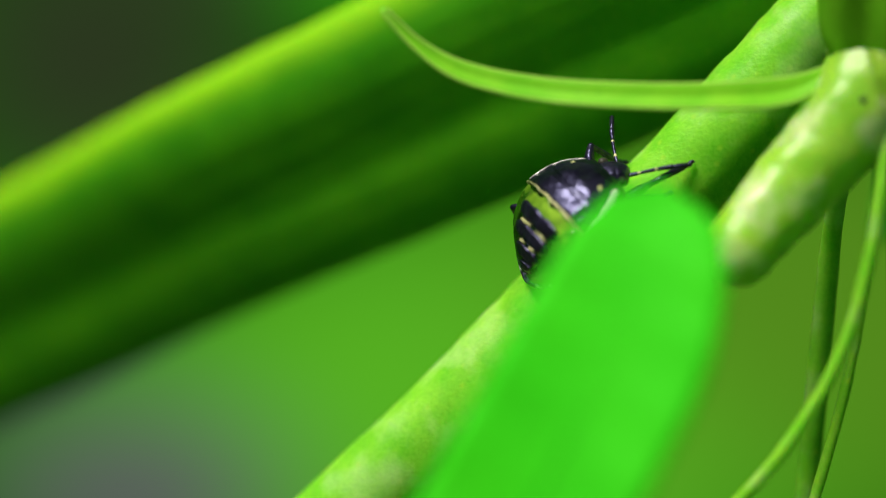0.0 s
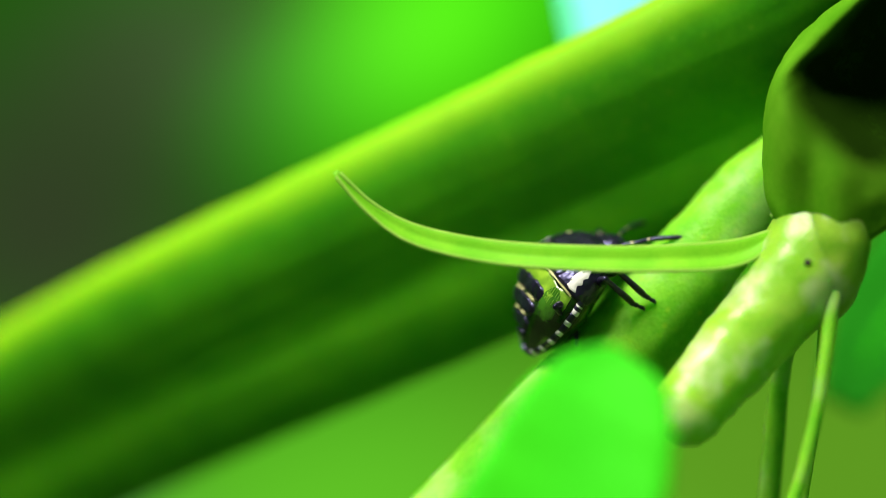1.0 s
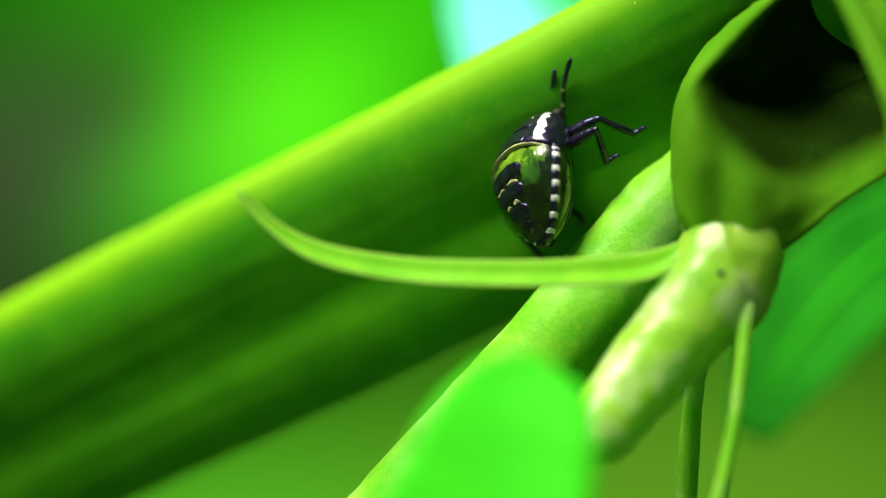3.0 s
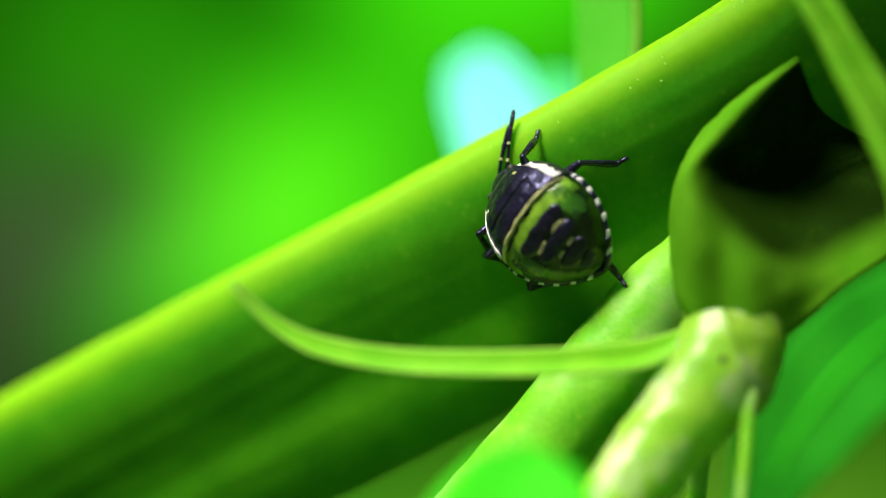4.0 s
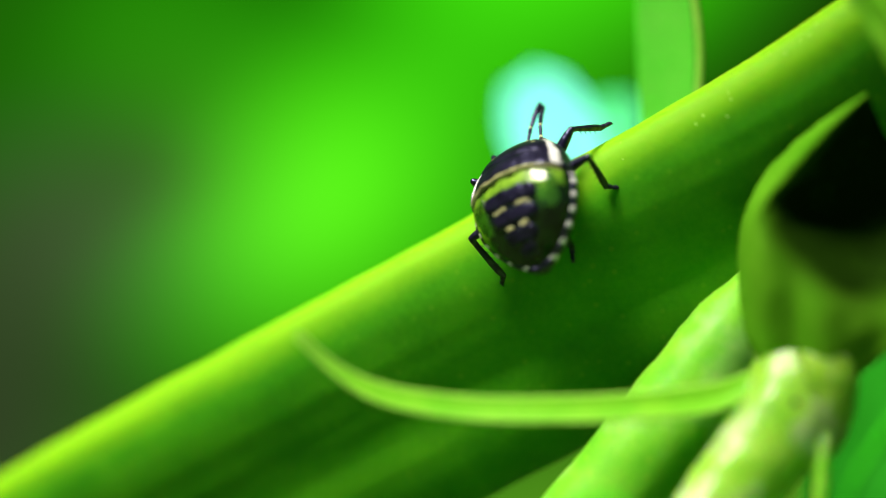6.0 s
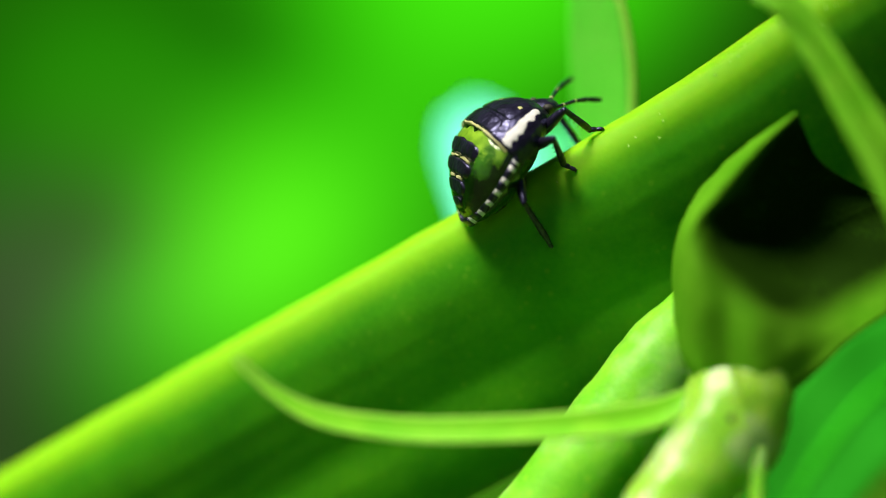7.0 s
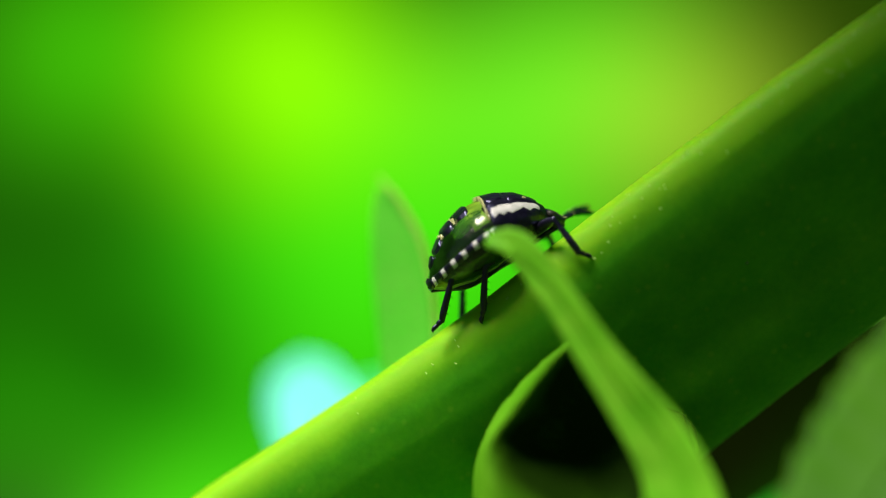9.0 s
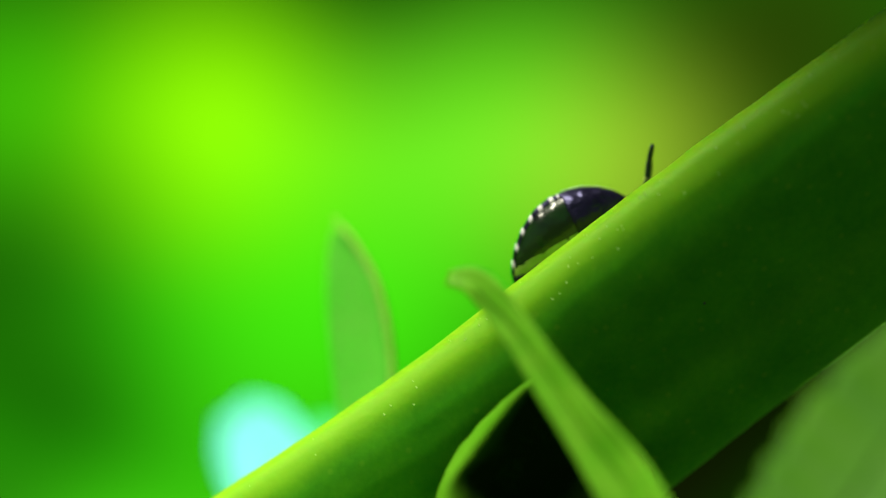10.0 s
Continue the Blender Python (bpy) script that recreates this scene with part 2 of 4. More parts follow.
def rings_mesh(bm, rings, cap=True, material=0):
    """Skin a list of closed rings (each a list of millimetre points)."""
    vs = [[bm.verts.new(Vector(p) * MM) for p in ring] for ring in rings]
    n = len(vs[0])
    for a, b in zip(vs, vs[1:]):
        for i in range(n):
            bm.faces.new((a[i], a[(i + 1) % n], b[(i + 1) % n], b[i])).material_index = material
    if cap:
        for ring in (vs[0], vs[-1]):
            c = bm.verts.new(sum((v.co for v in ring), Vector()) / n)
            for i in range(n):
                bm.faces.new((ring[i], ring[(i + 1) % n], c)).material_index = material
    return vs


def frames_along(pts, up):
    """Tangent, side and upper directions along a line, kept close to the direction up."""
    out = []
    for i in range(len(pts)):
        t = Vector(pts[min(i + 1, len(pts) - 1)]) - Vector(pts[max(i - 1, 0)])
        t.normalize()
        u = Vector(up) - t * t.dot(Vector(up))
        u.normalize()
        out.append((t, t.cross(u), u))
    return out


def tube(bm, path, radii, count=24, seg=16, flat=1.0, up=(0, -1, 0), lumps=0.0, round_ends=True):
    """A tapering stalk: path and radii in millimetres, flat squeezes it along up."""
    pts = spline(path, count)
    rad = [float(r[0]) for r in spline([(r,) for r in radii], count)]
    fr = frames_along(pts, up)
    rings = []
    for i, (p, r, (t, s, u)) in enumerate(zip(pts, rad, fr)):
        ring = []
        for k in range(seg):
            a = 2 * math.pi * k / seg
            d = s * math.cos(a) + u * (math.sin(a) * flat)
            q = Vector(p) + d * r
            if lumps:
                q += d * (lumps * noise.noise(q * 0.9))
            ring.append(q)
        rings.append(ring)
    if round_ends:
        for end, sign in ((0, -1), (-1, 1)):
            p, r, (t, s, u) = Vector(pts[end]), rad[end], fr[end]
            extra = []
            for h in (0.5, 0.85):
                w = math.sqrt(1 - h * h)
                extra.append([p + t * (sign * h * r) + (v - p) * w for v in rings[end]])
            rings = list(reversed(extra)) + rings if end == 0 else rings + extra
    rings_mesh(bm, rings)
    return pts


def blade_mesh(bm, path, widths, thick=0.25, face=(0, -1, 0), cup=0.0, count=40, across=8, wave=0.0, fold=0.0, teeth=0.0):
    """A leaf blade of real thickness. face: the way its upper side looks; cup bends the edges towards it; fold creases the midrib; teeth notches the edges."""
    pts = spline(path, count)
    wid = [max(0.02, float(w[0])) for w in spline([(w,) for w in widths], count)]
    fr = frames_along(pts, face)
    rings = []
    for i, (p, w, (t, s, u)) in enumerate(zip(pts, wid, fr)):
        w *= 1 + teeth * ((i % 7) / 7 - 0.5) + 0.6 * teeth * noise.noise(Vector((i * 0.37, w, 2)))
        top, low = [], []
        for k in range(across + 1):
            x = 2 * k / across - 1
            bow = cup * w * x * x + fold * w * abs(x) + wave * w * math.sin(i * 0.9 + 2 * x) * abs(x)
            th = thick * min(1, w) * (1 - 0.75 * x ** 4) / 2
            q = Vector(p) + s * (x * w / 2) + u * bow
            top.append(q + u * th)
            low.append(q - u * th)
        rings.append(top + low[::-1])
    rings_mesh(bm, rings)
    return pts, wid, fr


def midrib(path, radius, parent, material, lift=(0, -0.2, 0)):
    bm = bmesh.new()
    tube(bm, [Vector(p) + Vector(lift) for p in path], [radius * (1 - 0.7 * abs(2 * k / (len(path) - 1) - 0.7)) for k in range(len(path))], 40, 8)
    return part("midrib", bm, material, parent, "raised pale midrib")


def thing(name, label, category, group="", kind="", at=(0, 0, 0)):
    e = new(name)
    e.empty_display_size = 0.002
    e.location = Vector(at) * MM
    return tagged(e, label, category, group, kind)


# ---- setting: ground and the distance ----
def build_setting():
    bm = bmesh.new()
    for r in range(41):
        for k in range(48):
            rad = 0.02 * (1.28 ** r) - 0.02
            a = 2 * math.pi * k / 48
            bm.verts.new((rad * math.cos(a), rad * math.sin(a), -0.35 + 0.012 * noise.noise(Vector((rad * math.cos(a) * 6, rad * math.sin(a) * 6, 0)))))
    bm.verts.ensure_lookup_table()
    for r in range(40):
        for k in range(48):
            a, b = r * 48 + k, r * 48 + (k + 1) % 48
            try:
                bm.faces.new((bm.verts[a], bm.verts[b], bm.verts[b + 48], bm.verts[a + 48]))
            except ValueError:
                pass
    soil = plant_material("dark_soil_and_litter", (0.02, 0.04, 0.01), (0.045, 0.08, 0.02), 0.9, 0.0, 20, 1, 0.8)
    tagged(link("ground", bm, soil), "dark soil with green litter far below the plant", "ground", kind="structure")
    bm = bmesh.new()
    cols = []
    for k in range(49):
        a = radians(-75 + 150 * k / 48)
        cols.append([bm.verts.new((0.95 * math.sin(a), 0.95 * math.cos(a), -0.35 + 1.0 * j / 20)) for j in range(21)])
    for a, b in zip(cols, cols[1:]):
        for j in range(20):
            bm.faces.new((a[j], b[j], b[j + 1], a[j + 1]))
    tagged(link("backdrop", bm, backdrop_material()), "glowing backdrop painted with blurred sunlit and shaded garden foliage", "foliage", kind="structure")


# ---- the thick ribbed stem that leans through the picture ----
RIDGE = [(-67.6, 176, -36), (-49.9, 166, -25.5), (-33.1, 157, -16.0), (-21.3, 149.6, -9.05), (-9.1, 143.4, -2.5), (3.6, 138.7, 4.3), (15.4, 134.6, 10.75),
         (24.0, 131.6, 16.25), (32.5, 128.6, 21.55), (41.0, 125.7, 26.55), (56, 120.5, 35.5), (75, 114, 47)]
# profile: distance below the ridge, distance towards the viewer
PROFILE = [(0.9, -2.2), (0.15, -1.2), (0.0, -0.3), (0.2, 0.4), (0.6, 0.84), (1.2, 1.16), (2.0, 1.34), (3.0, 1.38), (4.2, 1.24), (5.4, 0.94), (6.6, 0.52), (7.6, 0.1), (8.4, -0.2), (9.0, -0.36),
           (9.7, -0.46), (10.5, -0.58), (11.4, -0.8), (12.5, -1.2), (13.6, -1.85), (14.4, -2.9), (14.0, -4.2), (12.0, -5.8), (8.6, -6.8), (5.2, -6.2), (2.8, -4.6)]


def stem_axes(pts, i):
    t = Vector(pts[min(i + 1, len(pts) - 1)]) - Vector(pts[max(i - 1, 0)])
    t.normalize()
    down = t.cross(Vector((0, -1, 0))).normalized()
    if down.z > 0:
        down = -down
    front = t.cross(down)
    if front.y > 0:
        front = -front
    return t, down, front.normalized()


def build_main_stem():
    root = thing("main_stem", "thick leaning light-green plant stem with lengthwise ribs", "plant stem", at=RIDGE[0])
    off = Vector(RIDGE[0])
    pts = spline(RIDGE, 150)
    prof = spline(PROFILE + PROFILE[:1], 90)[:-1]
    bm = bmesh.new()
    rings = []
    for i, p in enumerate(pts):
        t, d, f = stem_axes(pts, i)
        turn = radians(float(np.interp(p[0], [-40, -5, 8, 20, 40], [-6, -5, -1, 5, 12])))
        d, f = d * math.cos(turn) - f * math.sin(turn), f * math.cos(turn) + d * math.sin(turn)
        ring = []
        for a, b in prof:
            q = Vector(p) + d * float(a) + f * float(b)
            q += f * (0.055 * noise.noise(Vector((a * 1.1, i * 0.07, 3)))) - d * (0.07 * noise.noise(Vector((i * 0.35, a * 0.5, 9))))
            ring.append(q - off)
        rings.append(ring)
    rings_mesh(bm, rings)
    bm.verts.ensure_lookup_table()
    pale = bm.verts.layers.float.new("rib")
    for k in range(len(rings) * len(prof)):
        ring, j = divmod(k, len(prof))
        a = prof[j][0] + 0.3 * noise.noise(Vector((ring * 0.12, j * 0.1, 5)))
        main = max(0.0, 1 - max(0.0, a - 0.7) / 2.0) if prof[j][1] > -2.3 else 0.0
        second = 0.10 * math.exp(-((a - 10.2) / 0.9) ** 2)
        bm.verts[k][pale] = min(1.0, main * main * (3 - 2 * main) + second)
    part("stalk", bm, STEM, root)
    # beads and short hairs on the lit rib
    rnd = random.Random(4)
    bm = bmesh.new()
    for _ in range(150):
        i = rnd.randrange(20, 130)
        t, d, f = stem_axes(pts, i)
        a, b = prof[rnd.randrange(7, 22)]
        base = Vector(pts[i]) + d * float(a) + f * float(b) + t * rnd.uniform(-0.4, 0.4) - off
        out = (f * 0.6 - d * 0.8).normalized()
        hgt, wid = rnd.uniform(0.05, 0.13), rnd.uniform(0.03, 0.06)
        tip = bm.verts.new((base + out * hgt + t * rnd.uniform(-0.05, 0.05)) * MM)
        s = t.cross(out)
        ring = [bm.verts.new((base - out * 0.1 + (t * math.cos(k * 1.571) + s * math.sin(k * 1.571)) * wid) * MM) for k in range(4)]
        for k in range(4):
            bm.faces.new((ring[k], ring[(k + 1) % 4], tip))
    tagged(part("hairs", bm, HAIR, root, "short pale hairs on the rib"), kind="stuff")
    # dark specks on the shaded flank
    for x, down, size in ((0.9, 4.9, 0.13), (5.3, 7.2, 0.14), (3.0, 5.6, 0.07), (18.4, 6.0, 0.09), (26.5, 7.0, 0.08)):
        i = min(range(len(pts)), key=lambda k: abs(pts[k][0] - x - 1.5))
        t, d, f = stem_axes(pts, i)
        b = np.interp(down, [q[0] for q in PROFILE[2:17]], [q[1] for q in PROFILE[2:17]])
        bm = bmesh.new()
        bmesh.ops.create_icosphere(bm, subdivisions=1, radius=size * MM, matrix=Matrix.Translation((Vector(pts[i]) + d * down + f * float(b) - off) * MM))
        part("speck", bm, SPECK, root, "tiny dark speck")
    return root


# ---- the side shoot in front of it ----
def build_side_shoot():
    root = thing("side_shoot", "bright green side shoot with a swollen node and curved leaflets", "plant shoot", at=(-13.8, 130, -36))
    off = Vector((-13.8, 130, -36))

    def rel(path):
        return [tuple(Vector(p) - off) for p in path]

    bm = bmesh.new()
    tube(bm, rel([(-27.7, 130.8, -52.71), (-13.5, 131.8, -36.49), (-2.95, 132.4, -25.54), (2.83, 132.8, -18.96), (8.91, 133.4, -12.07), (12.86, 133.8, -7.2), (16.2, 134.4, -2.54), (17.42, 134.8, -0.72)]),
         [2.9, 2.9, 2.9, 2.9, 2.8, 2.7, 2.2, 1.5], 60, 28, 0.9, lumps=0.12)
    part("branch", bm, SHOOT, root, "smooth yellow-green side stem")
    bm = bmesh.new()
    tube(bm, rel([(12.3, 126.3, -13.9), (14.3, 127.3, -11.5), (16.5, 128.2, -8.9), (18.3, 128.9, -6.4), (19.2, 129.7, -4.2), (19.8, 130.8, -2.4)]),
         [1.9, 2.15, 2.4, 2.6, 2.3, 1.0], 70, 36, 0.85, lumps=0.14)
    part("petiole", bm, NODE, root, "pale petiole stub that runs up into the node")
    bm = bmesh.new()
    tube(bm, rel([(18.4, 129.4, -9.3), (19.4, 129.0, -7.8), (19.9, 128.7, -5.6), (20.0, 128.7, -3.9), (20.1, 129.2, -2.6)]), [0.9, 1.6, 1.9, 1.75, 1.3], 44, 30, 0.95, lumps=0.14)
    part("node", bm, NODE, root, "swollen yellow-green node")
    for c, r in (((19.9, 128.6, -8.2), 0.8),):
        bm = bmesh.new()
        bmesh.ops.create_icosphere(bm, subdivisions=3, radius=r * MM, matrix=Matrix.Translation((Vector(c) - off) * MM))
        for v in bm.verts:
            v.co += v.normal * 0.0001 * noise.noise(v.co * 2500)
        part("bud", bm, NODE, root, "small pale bud on the node")
    bm = bmesh.new()
    bmesh.ops.create_icosphere(bm, subdivisions=2, radius=0.2 * MM, matrix=Matrix.Translation((Vector((18.35, 126.75, -5.85)) - off) * MM))
    part("speck", bm, SPECK, root, "tiny dark speck")
    # slender curved leaflet
    bm = bmesh.new()
    path = rel([(-6.8, 128.2, -2.1), (-4.82, 128.2, -4.0), (-2.35, 128.1, -5.37), (1.6, 127.9, -6.1), (6.0, 127.6, -6.25), (10.6, 127.7, -6.13), (14.55, 128.3, -5.75), (16.9, 128.9, -4.6)])
    wide = [0.3, 0.62, 1.08, 1.28, 1.38, 1.46, 1.5, 0.6]
    blade_mesh(bm, path, wide, 0.3, (0, -0.85, 0.5), 0.06, 70, 10, 0.0, 0.12)
    leaflet = part("leaflet", bm, BLADE, root, "slender curved bright-green leaflet")
    pts = spline(path, 60)
    wid = [float(w[0]) for w in spline([(w,) for w in wide], 60)]
    fr = frames_along(pts, (0, -0.85, 0.5))
    for side in (-1, 1):
        bm = bmesh.new()
        line = [Vector(p) + s * (side * w * 0.49) + u * (0.16 * w) for p, w, (t, s, u) in zip(pts, wid, fr)]
        tube(bm, line[1:-1:3], [0.1] * len(line[1:-1:3]), 60, 6)
        part("leaflet_edge", bm, BLADE_EDGE, leaflet, "pale thickened leaflet edge")
    # thin stalks hanging from the node
    for path, rad in (([(18.1, 129, -9.0), (17.8, 131.5, -12.1), (17.7, 133, -17.4), (17.5, 133.5, -24.8), (17.1, 133.5, -35)], [0.5, 0.52, 0.6, 0.62, 0.62]),
                      ([(19.6, 128.8, -8.2), (19.55, 129, -13.0), (19.2, 129, -17.0), (18.3, 129, -23.0), (16, 129, -33)], [0.3, 0.27, 0.27, 0.3, 0.3]),
                      ([(19.9, 127.5, -7.6), (19.1, 126, -13.6), (17.9, 125.5, -18.7), (15.4, 125, -23.6), (13.0, 125, -26.8), (9.0, 125, -31.5)], [0.4, 0.36, 0.36, 0.36, 0.36, 0.3])):
        bm = bmesh.new()
        tube(bm, rel(path), rad, 40, 10, lumps=0.05)
        part("stalk", bm, SHOOT, root, "thin hanging green stalk")
    # open sheath clasping the stem: outer side, rounded lip, deep hollow painted with shade
    bands = [[(28.1, 128.6, 0.1), (25.2, 128.2, -1.8), (22.1, 128.2, -4.4), (20.2, 127.6, -5.7), (18.0, 128.2, -5.0), (16.5, 129.8, -2.9), (16.1, 131.0, 0.6), (16.4, 131.5, 3.2), (17.5, 131.8, 5.5), (19.2, 131.2, 7.4), (21.0, 130.2, 8.8), (22.5, 129.6, 9.7)],
             [(28.2, 129.3, 1.2), (25.0, 128.6, -0.7), (22.4, 127.8, -2.0), (19.9, 126.9, -1.5), (18.0, 126.9, -0.3), (16.8, 127.5, 1.3), (16.5, 128.0, 2.6), (16.8, 128.3, 4.0), (17.9, 128.5, 5.4), (19.5, 128.6, 7.1), (21.1, 128.9, 8.6), (22.6, 129.4, 9.7)],
             [(28.3, 130.4, 2.2), (25.1, 129.4, 0.7), (22.6, 128.5, -0.3), (20.4, 127.8, 0.3), (18.9, 128.0, 1.6), (18.1, 128.4, 2.8), (18.1, 128.8, 4.0), (18.5, 129.0, 4.8), (19.4, 129.2, 5.5), (20.4, 129.2, 6.9), (21.6, 129.2, 8.4), (22.7, 129.5, 9.6)],
             [(28.4, 131.8, 3.4), (25.4, 131.0, 2.3), (23.1, 130.4, 1.5), (21.4, 130.1, 1.9), (20.4, 130.2, 2.8), (20.0, 130.5, 3.5), (20.0, 130.7, 4.2), (20.6, 130.8, 4.9), (21.5, 130.8, 6.2), (21.9, 130.6, 7.2), (22.5, 130.2, 8.4), (22.8, 129.7, 9.5)],
             [(28.4, 132.6, 4.4), (25.7, 132.2, 3.6), (24.1, 132.0, 3.0), (23.3, 131.9, 3.2), (22.9, 132.0, 3.6), (22.7, 132.1, 4.1), (22.7, 132.2, 4.6), (23.2, 132.2, 5.3), (23.7, 132.2, 6.2), (23.6, 131.9, 6.9), (23.4, 131.2, 8.1), (22.9, 129.9, 9.3)],
             [(27.8, 132.6, 5.2)] * 10 + [(24.4, 131.6, 7.0), (23.0, 130.1, 9.1)]]
    lines = [spline(rel(band), 72) for band in bands]
    bm = bmesh.new()
    rings = []
    for k in range(72):
        row = [Vector(q) for q in spline([line[k] for line in lines], 33)]
        # creases that run down the outer side
        crease = 0.15 * noise.noise(Vector((k * 0.33, 3, 8))) + 0.1 * noise.noise(Vector((k * 0.9, 1, 4)))
        crease += 0.6 * math.exp(-((k - 25) / 2.6) ** 2) - 0.35 * math.exp(-((k - 32) / 4.0) ** 2) - 0.25 * math.exp(-((k - 18) / 3.0) ** 2)
        row = [q + Vector((0.5 * crease * max(0.0, 1 - j / 12), crease * max(0.0, 1 - j / 14) + 0.16 * noise.noise(q * 0.8) * max(0.1, 1 - j / 12), 0.1 * noise.noise(q * 1.7 + Vector((5, 0, 0))) * max(0.1, 1 - j / 12))) for j, q in enumerate(row)]
        rings.append(row + [q + Vector((0.05, 0.4, 0)) for q in row[::-1]])
    rings_mesh(bm, rings)
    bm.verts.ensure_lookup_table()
    hollow_shade = bm.verts.layers.float.new("rib")
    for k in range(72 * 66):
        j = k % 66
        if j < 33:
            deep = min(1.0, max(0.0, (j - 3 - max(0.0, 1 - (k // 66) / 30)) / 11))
            bm.verts[k][hollow_shade] = deep * deep * (3 - 2 * deep)
    part("sheath", bm, BRACT, root, "open green sheath with a hollow darkened by painted shade")
    # small pale scales where sheath and branch meet
    for c, r in (((16.85, 129.6, -2.8), 0.42), ((16.9, 129.8, -3.6), 0.34)):
        bm = bmesh.new()
        bmesh.ops.create_icosphere(bm, subdivisions=3, radius=r * MM, matrix=Matrix.Translation((Vector(c) - off) * MM))
        for v in bm.verts:
            v.co += v.normal * 0.00018 * noise.noise(v.co * 1900)
        part("bud_scale", bm, NODE, root, "small pale scale on the node")
    return root


def build_leaves():
    # broad leaflet tip before the side shoot
    root = thing("leaf", "broad vivid green leaflet hanging before the side stem", "leaf", "loose leaves", at=(2.56, 114.11, -33.20))
    off = Vector((2.56, 114.11, -33.20))
    bm = bmesh.new()
    blade_mesh(bm, [tuple(Vector(p) - off) for p in [(-4.51, 104.34, -36.92), (-1.72, 106.67, -31.34), (1.07, 108.53, -25.30), (3.77, 110.39, -20.27), (5.81, 112.25, -16.27), (7.12, 114.11, -12.55), (7.58, 115.51, -10.51), (7.86, 116.16, -9.39)]],
               [7.5, 8.8, 9.3, 9.3, 9.1, 7.6, 5.0, 0.6], 0.35, (-0.1, -1, 0.25), 0.05, 70, 14, 0.01)
    blade = part("leaf_blade", bm, LEAF, root)
    midrib([tuple(Vector(p) - off) for p in [(-4.51, 104.34, -36.92), (-1.72, 106.67, -31.34), (1.07, 108.53, -25.30), (3.77, 110.39, -20.27), (5.81, 112.25, -16.27), (7.21, 114.11, -12.55)]], 0.25, blade, LEAF, (0, -0.12, 0.05))
    # narrow leaf that lies across the thick stem
    crossing = thing("leaf", "narrow green leaf crossing before the thick stem", "leaf", "loose leaves", at=(27.8, 123, -10))
    off = Vector((27.8, 123, -10))
    bm = bmesh.new()
    blade_mesh(bm, [tuple(Vector(p) - off) for p in [(17.4, 126.5, 14.4), (19.0, 126.0, 13.8), (20.6, 125.4, 11.3), (22.9, 124.8, 7.1), (25.3, 124.3, 3.0), (26.3, 123.8, -0.6), (26.6, 123.4, -4.5), (26.8, 123, -10), (26, 123, -22)]],
               [0.8, 1.6, 1.8, 2.3, 3.3, 4.0, 3.0, 2.0, 1.6], 0.4, (-0.6, -0.8, 0.3), 0.06, 60, 12, 0.02, 0.08)
    blade = part("leaf_blade", bm, CROSS_LEAF, crossing)
    midrib([tuple(Vector(p) - off) for p in [(18.6, 125.9, 13.9), (20.6, 125.2, 11.3), (22.9, 124.6, 7.1), (25.3, 124.1, 3.0), (26.3, 123.6, -0.6), (26.6, 123.2, -4.5), (26.8, 122.9, -10)]], 0.16, blade, BLADE)
    # upright leaf behind the thick stem
    root = thing("leaf", "upright pale green leaf rising behind the thick stem", "leaf", "loose leaves", at=(14, 145, 4))
    off = Vector((14, 145, 4))
    bm = bmesh.new()
    blade_mesh(bm, [tuple(Vector(p) - off) for p in [(14.0, 144, 2), (14.2, 145, 8), (14.2, 145, 13), (13.9, 145, 16.8), (13.4, 145.3, 19.6), (13.0, 145.5, 20.6)]],
               [2.6, 3.6, 4.0, 3.4, 1.7, 0.2], 0.3, (-0.7, -0.8, 0.1), 0.1, 40, 12)
    leaf = part("leaf_blade", bm, PALE_LEAF, root)
    bm = bmesh.new()
    tube(bm, [tuple(Vector(p) - off) for p in [(15.0, 143.2, 6), (15.7, 143.2, 12), (15.3, 143.3, 16.5), (14.2, 144.0, 19.4), (13.1, 145.0, 21.2)]], [0.18, 0.2, 0.2, 0.16, 0.08], 40, 8)
    part("leaf_edge", bm, BLADE_EDGE, leaf, "pale lit leaf edge")
    # pale sheet added behind in place of a bright gap of sky
    root = thing("petal", "pale blue-green sheet in place of a bright sky gap, out of focus", "petal", at=(7, 172, 6))
    off = Vector((7, 172, 6))
    bm = bmesh.new()
    blade_mesh(bm, [tuple(Vector(p) - off) for p in [(9.9, 164, 4.0), (9.3, 168, 8), (8.1, 171.3, 11.1), (7.1, 173.0, 12.9)]], [6.0, 6.4, 5.2, 2.4], 0.3, (-0.45, -0.8, 0.55), 0.1, 24, 10)
    part("petal_blade", bm, PALE_GAP, root)
    bm = bmesh.new()
    blade_mesh(bm, [tuple(Vector(p) - off) for p in [(9.8, 166, 4.5), (11.8, 168, 8.2), (13.4, 170, 10.4), (14.4, 171, 11.5)]], [3.6, 5.0, 3.8, 0.8], 0.3, (-0.2, -0.9, 0.5), 0.1, 20, 8)
    part("petal_lobe", bm, GREEN_GAP, root, "greener side lobe")
    # broad leaf lower behind the node
    root = thing("leaf", "broad green leaf with a wavy edge behind the node", "leaf", "loose leaves", at=(44, 165, -30))
    off = Vector((44, 165, -30))
    bm = bmesh.new()
    blade_mesh(bm, [tuple(Vector(p) - off) for p in [(24.0, 153, -17.0), (27.0, 155, -11.8), (31.0, 156.5, -7.2), (35.8, 158, -4.0), (42, 159.5, 0), (50, 161, 4)]],
               [3.0, 7, 8, 7.5, 6, 3], 0.4, (-0.15, -0.95, 0.15), 0.05, 40, 14, 0.03)
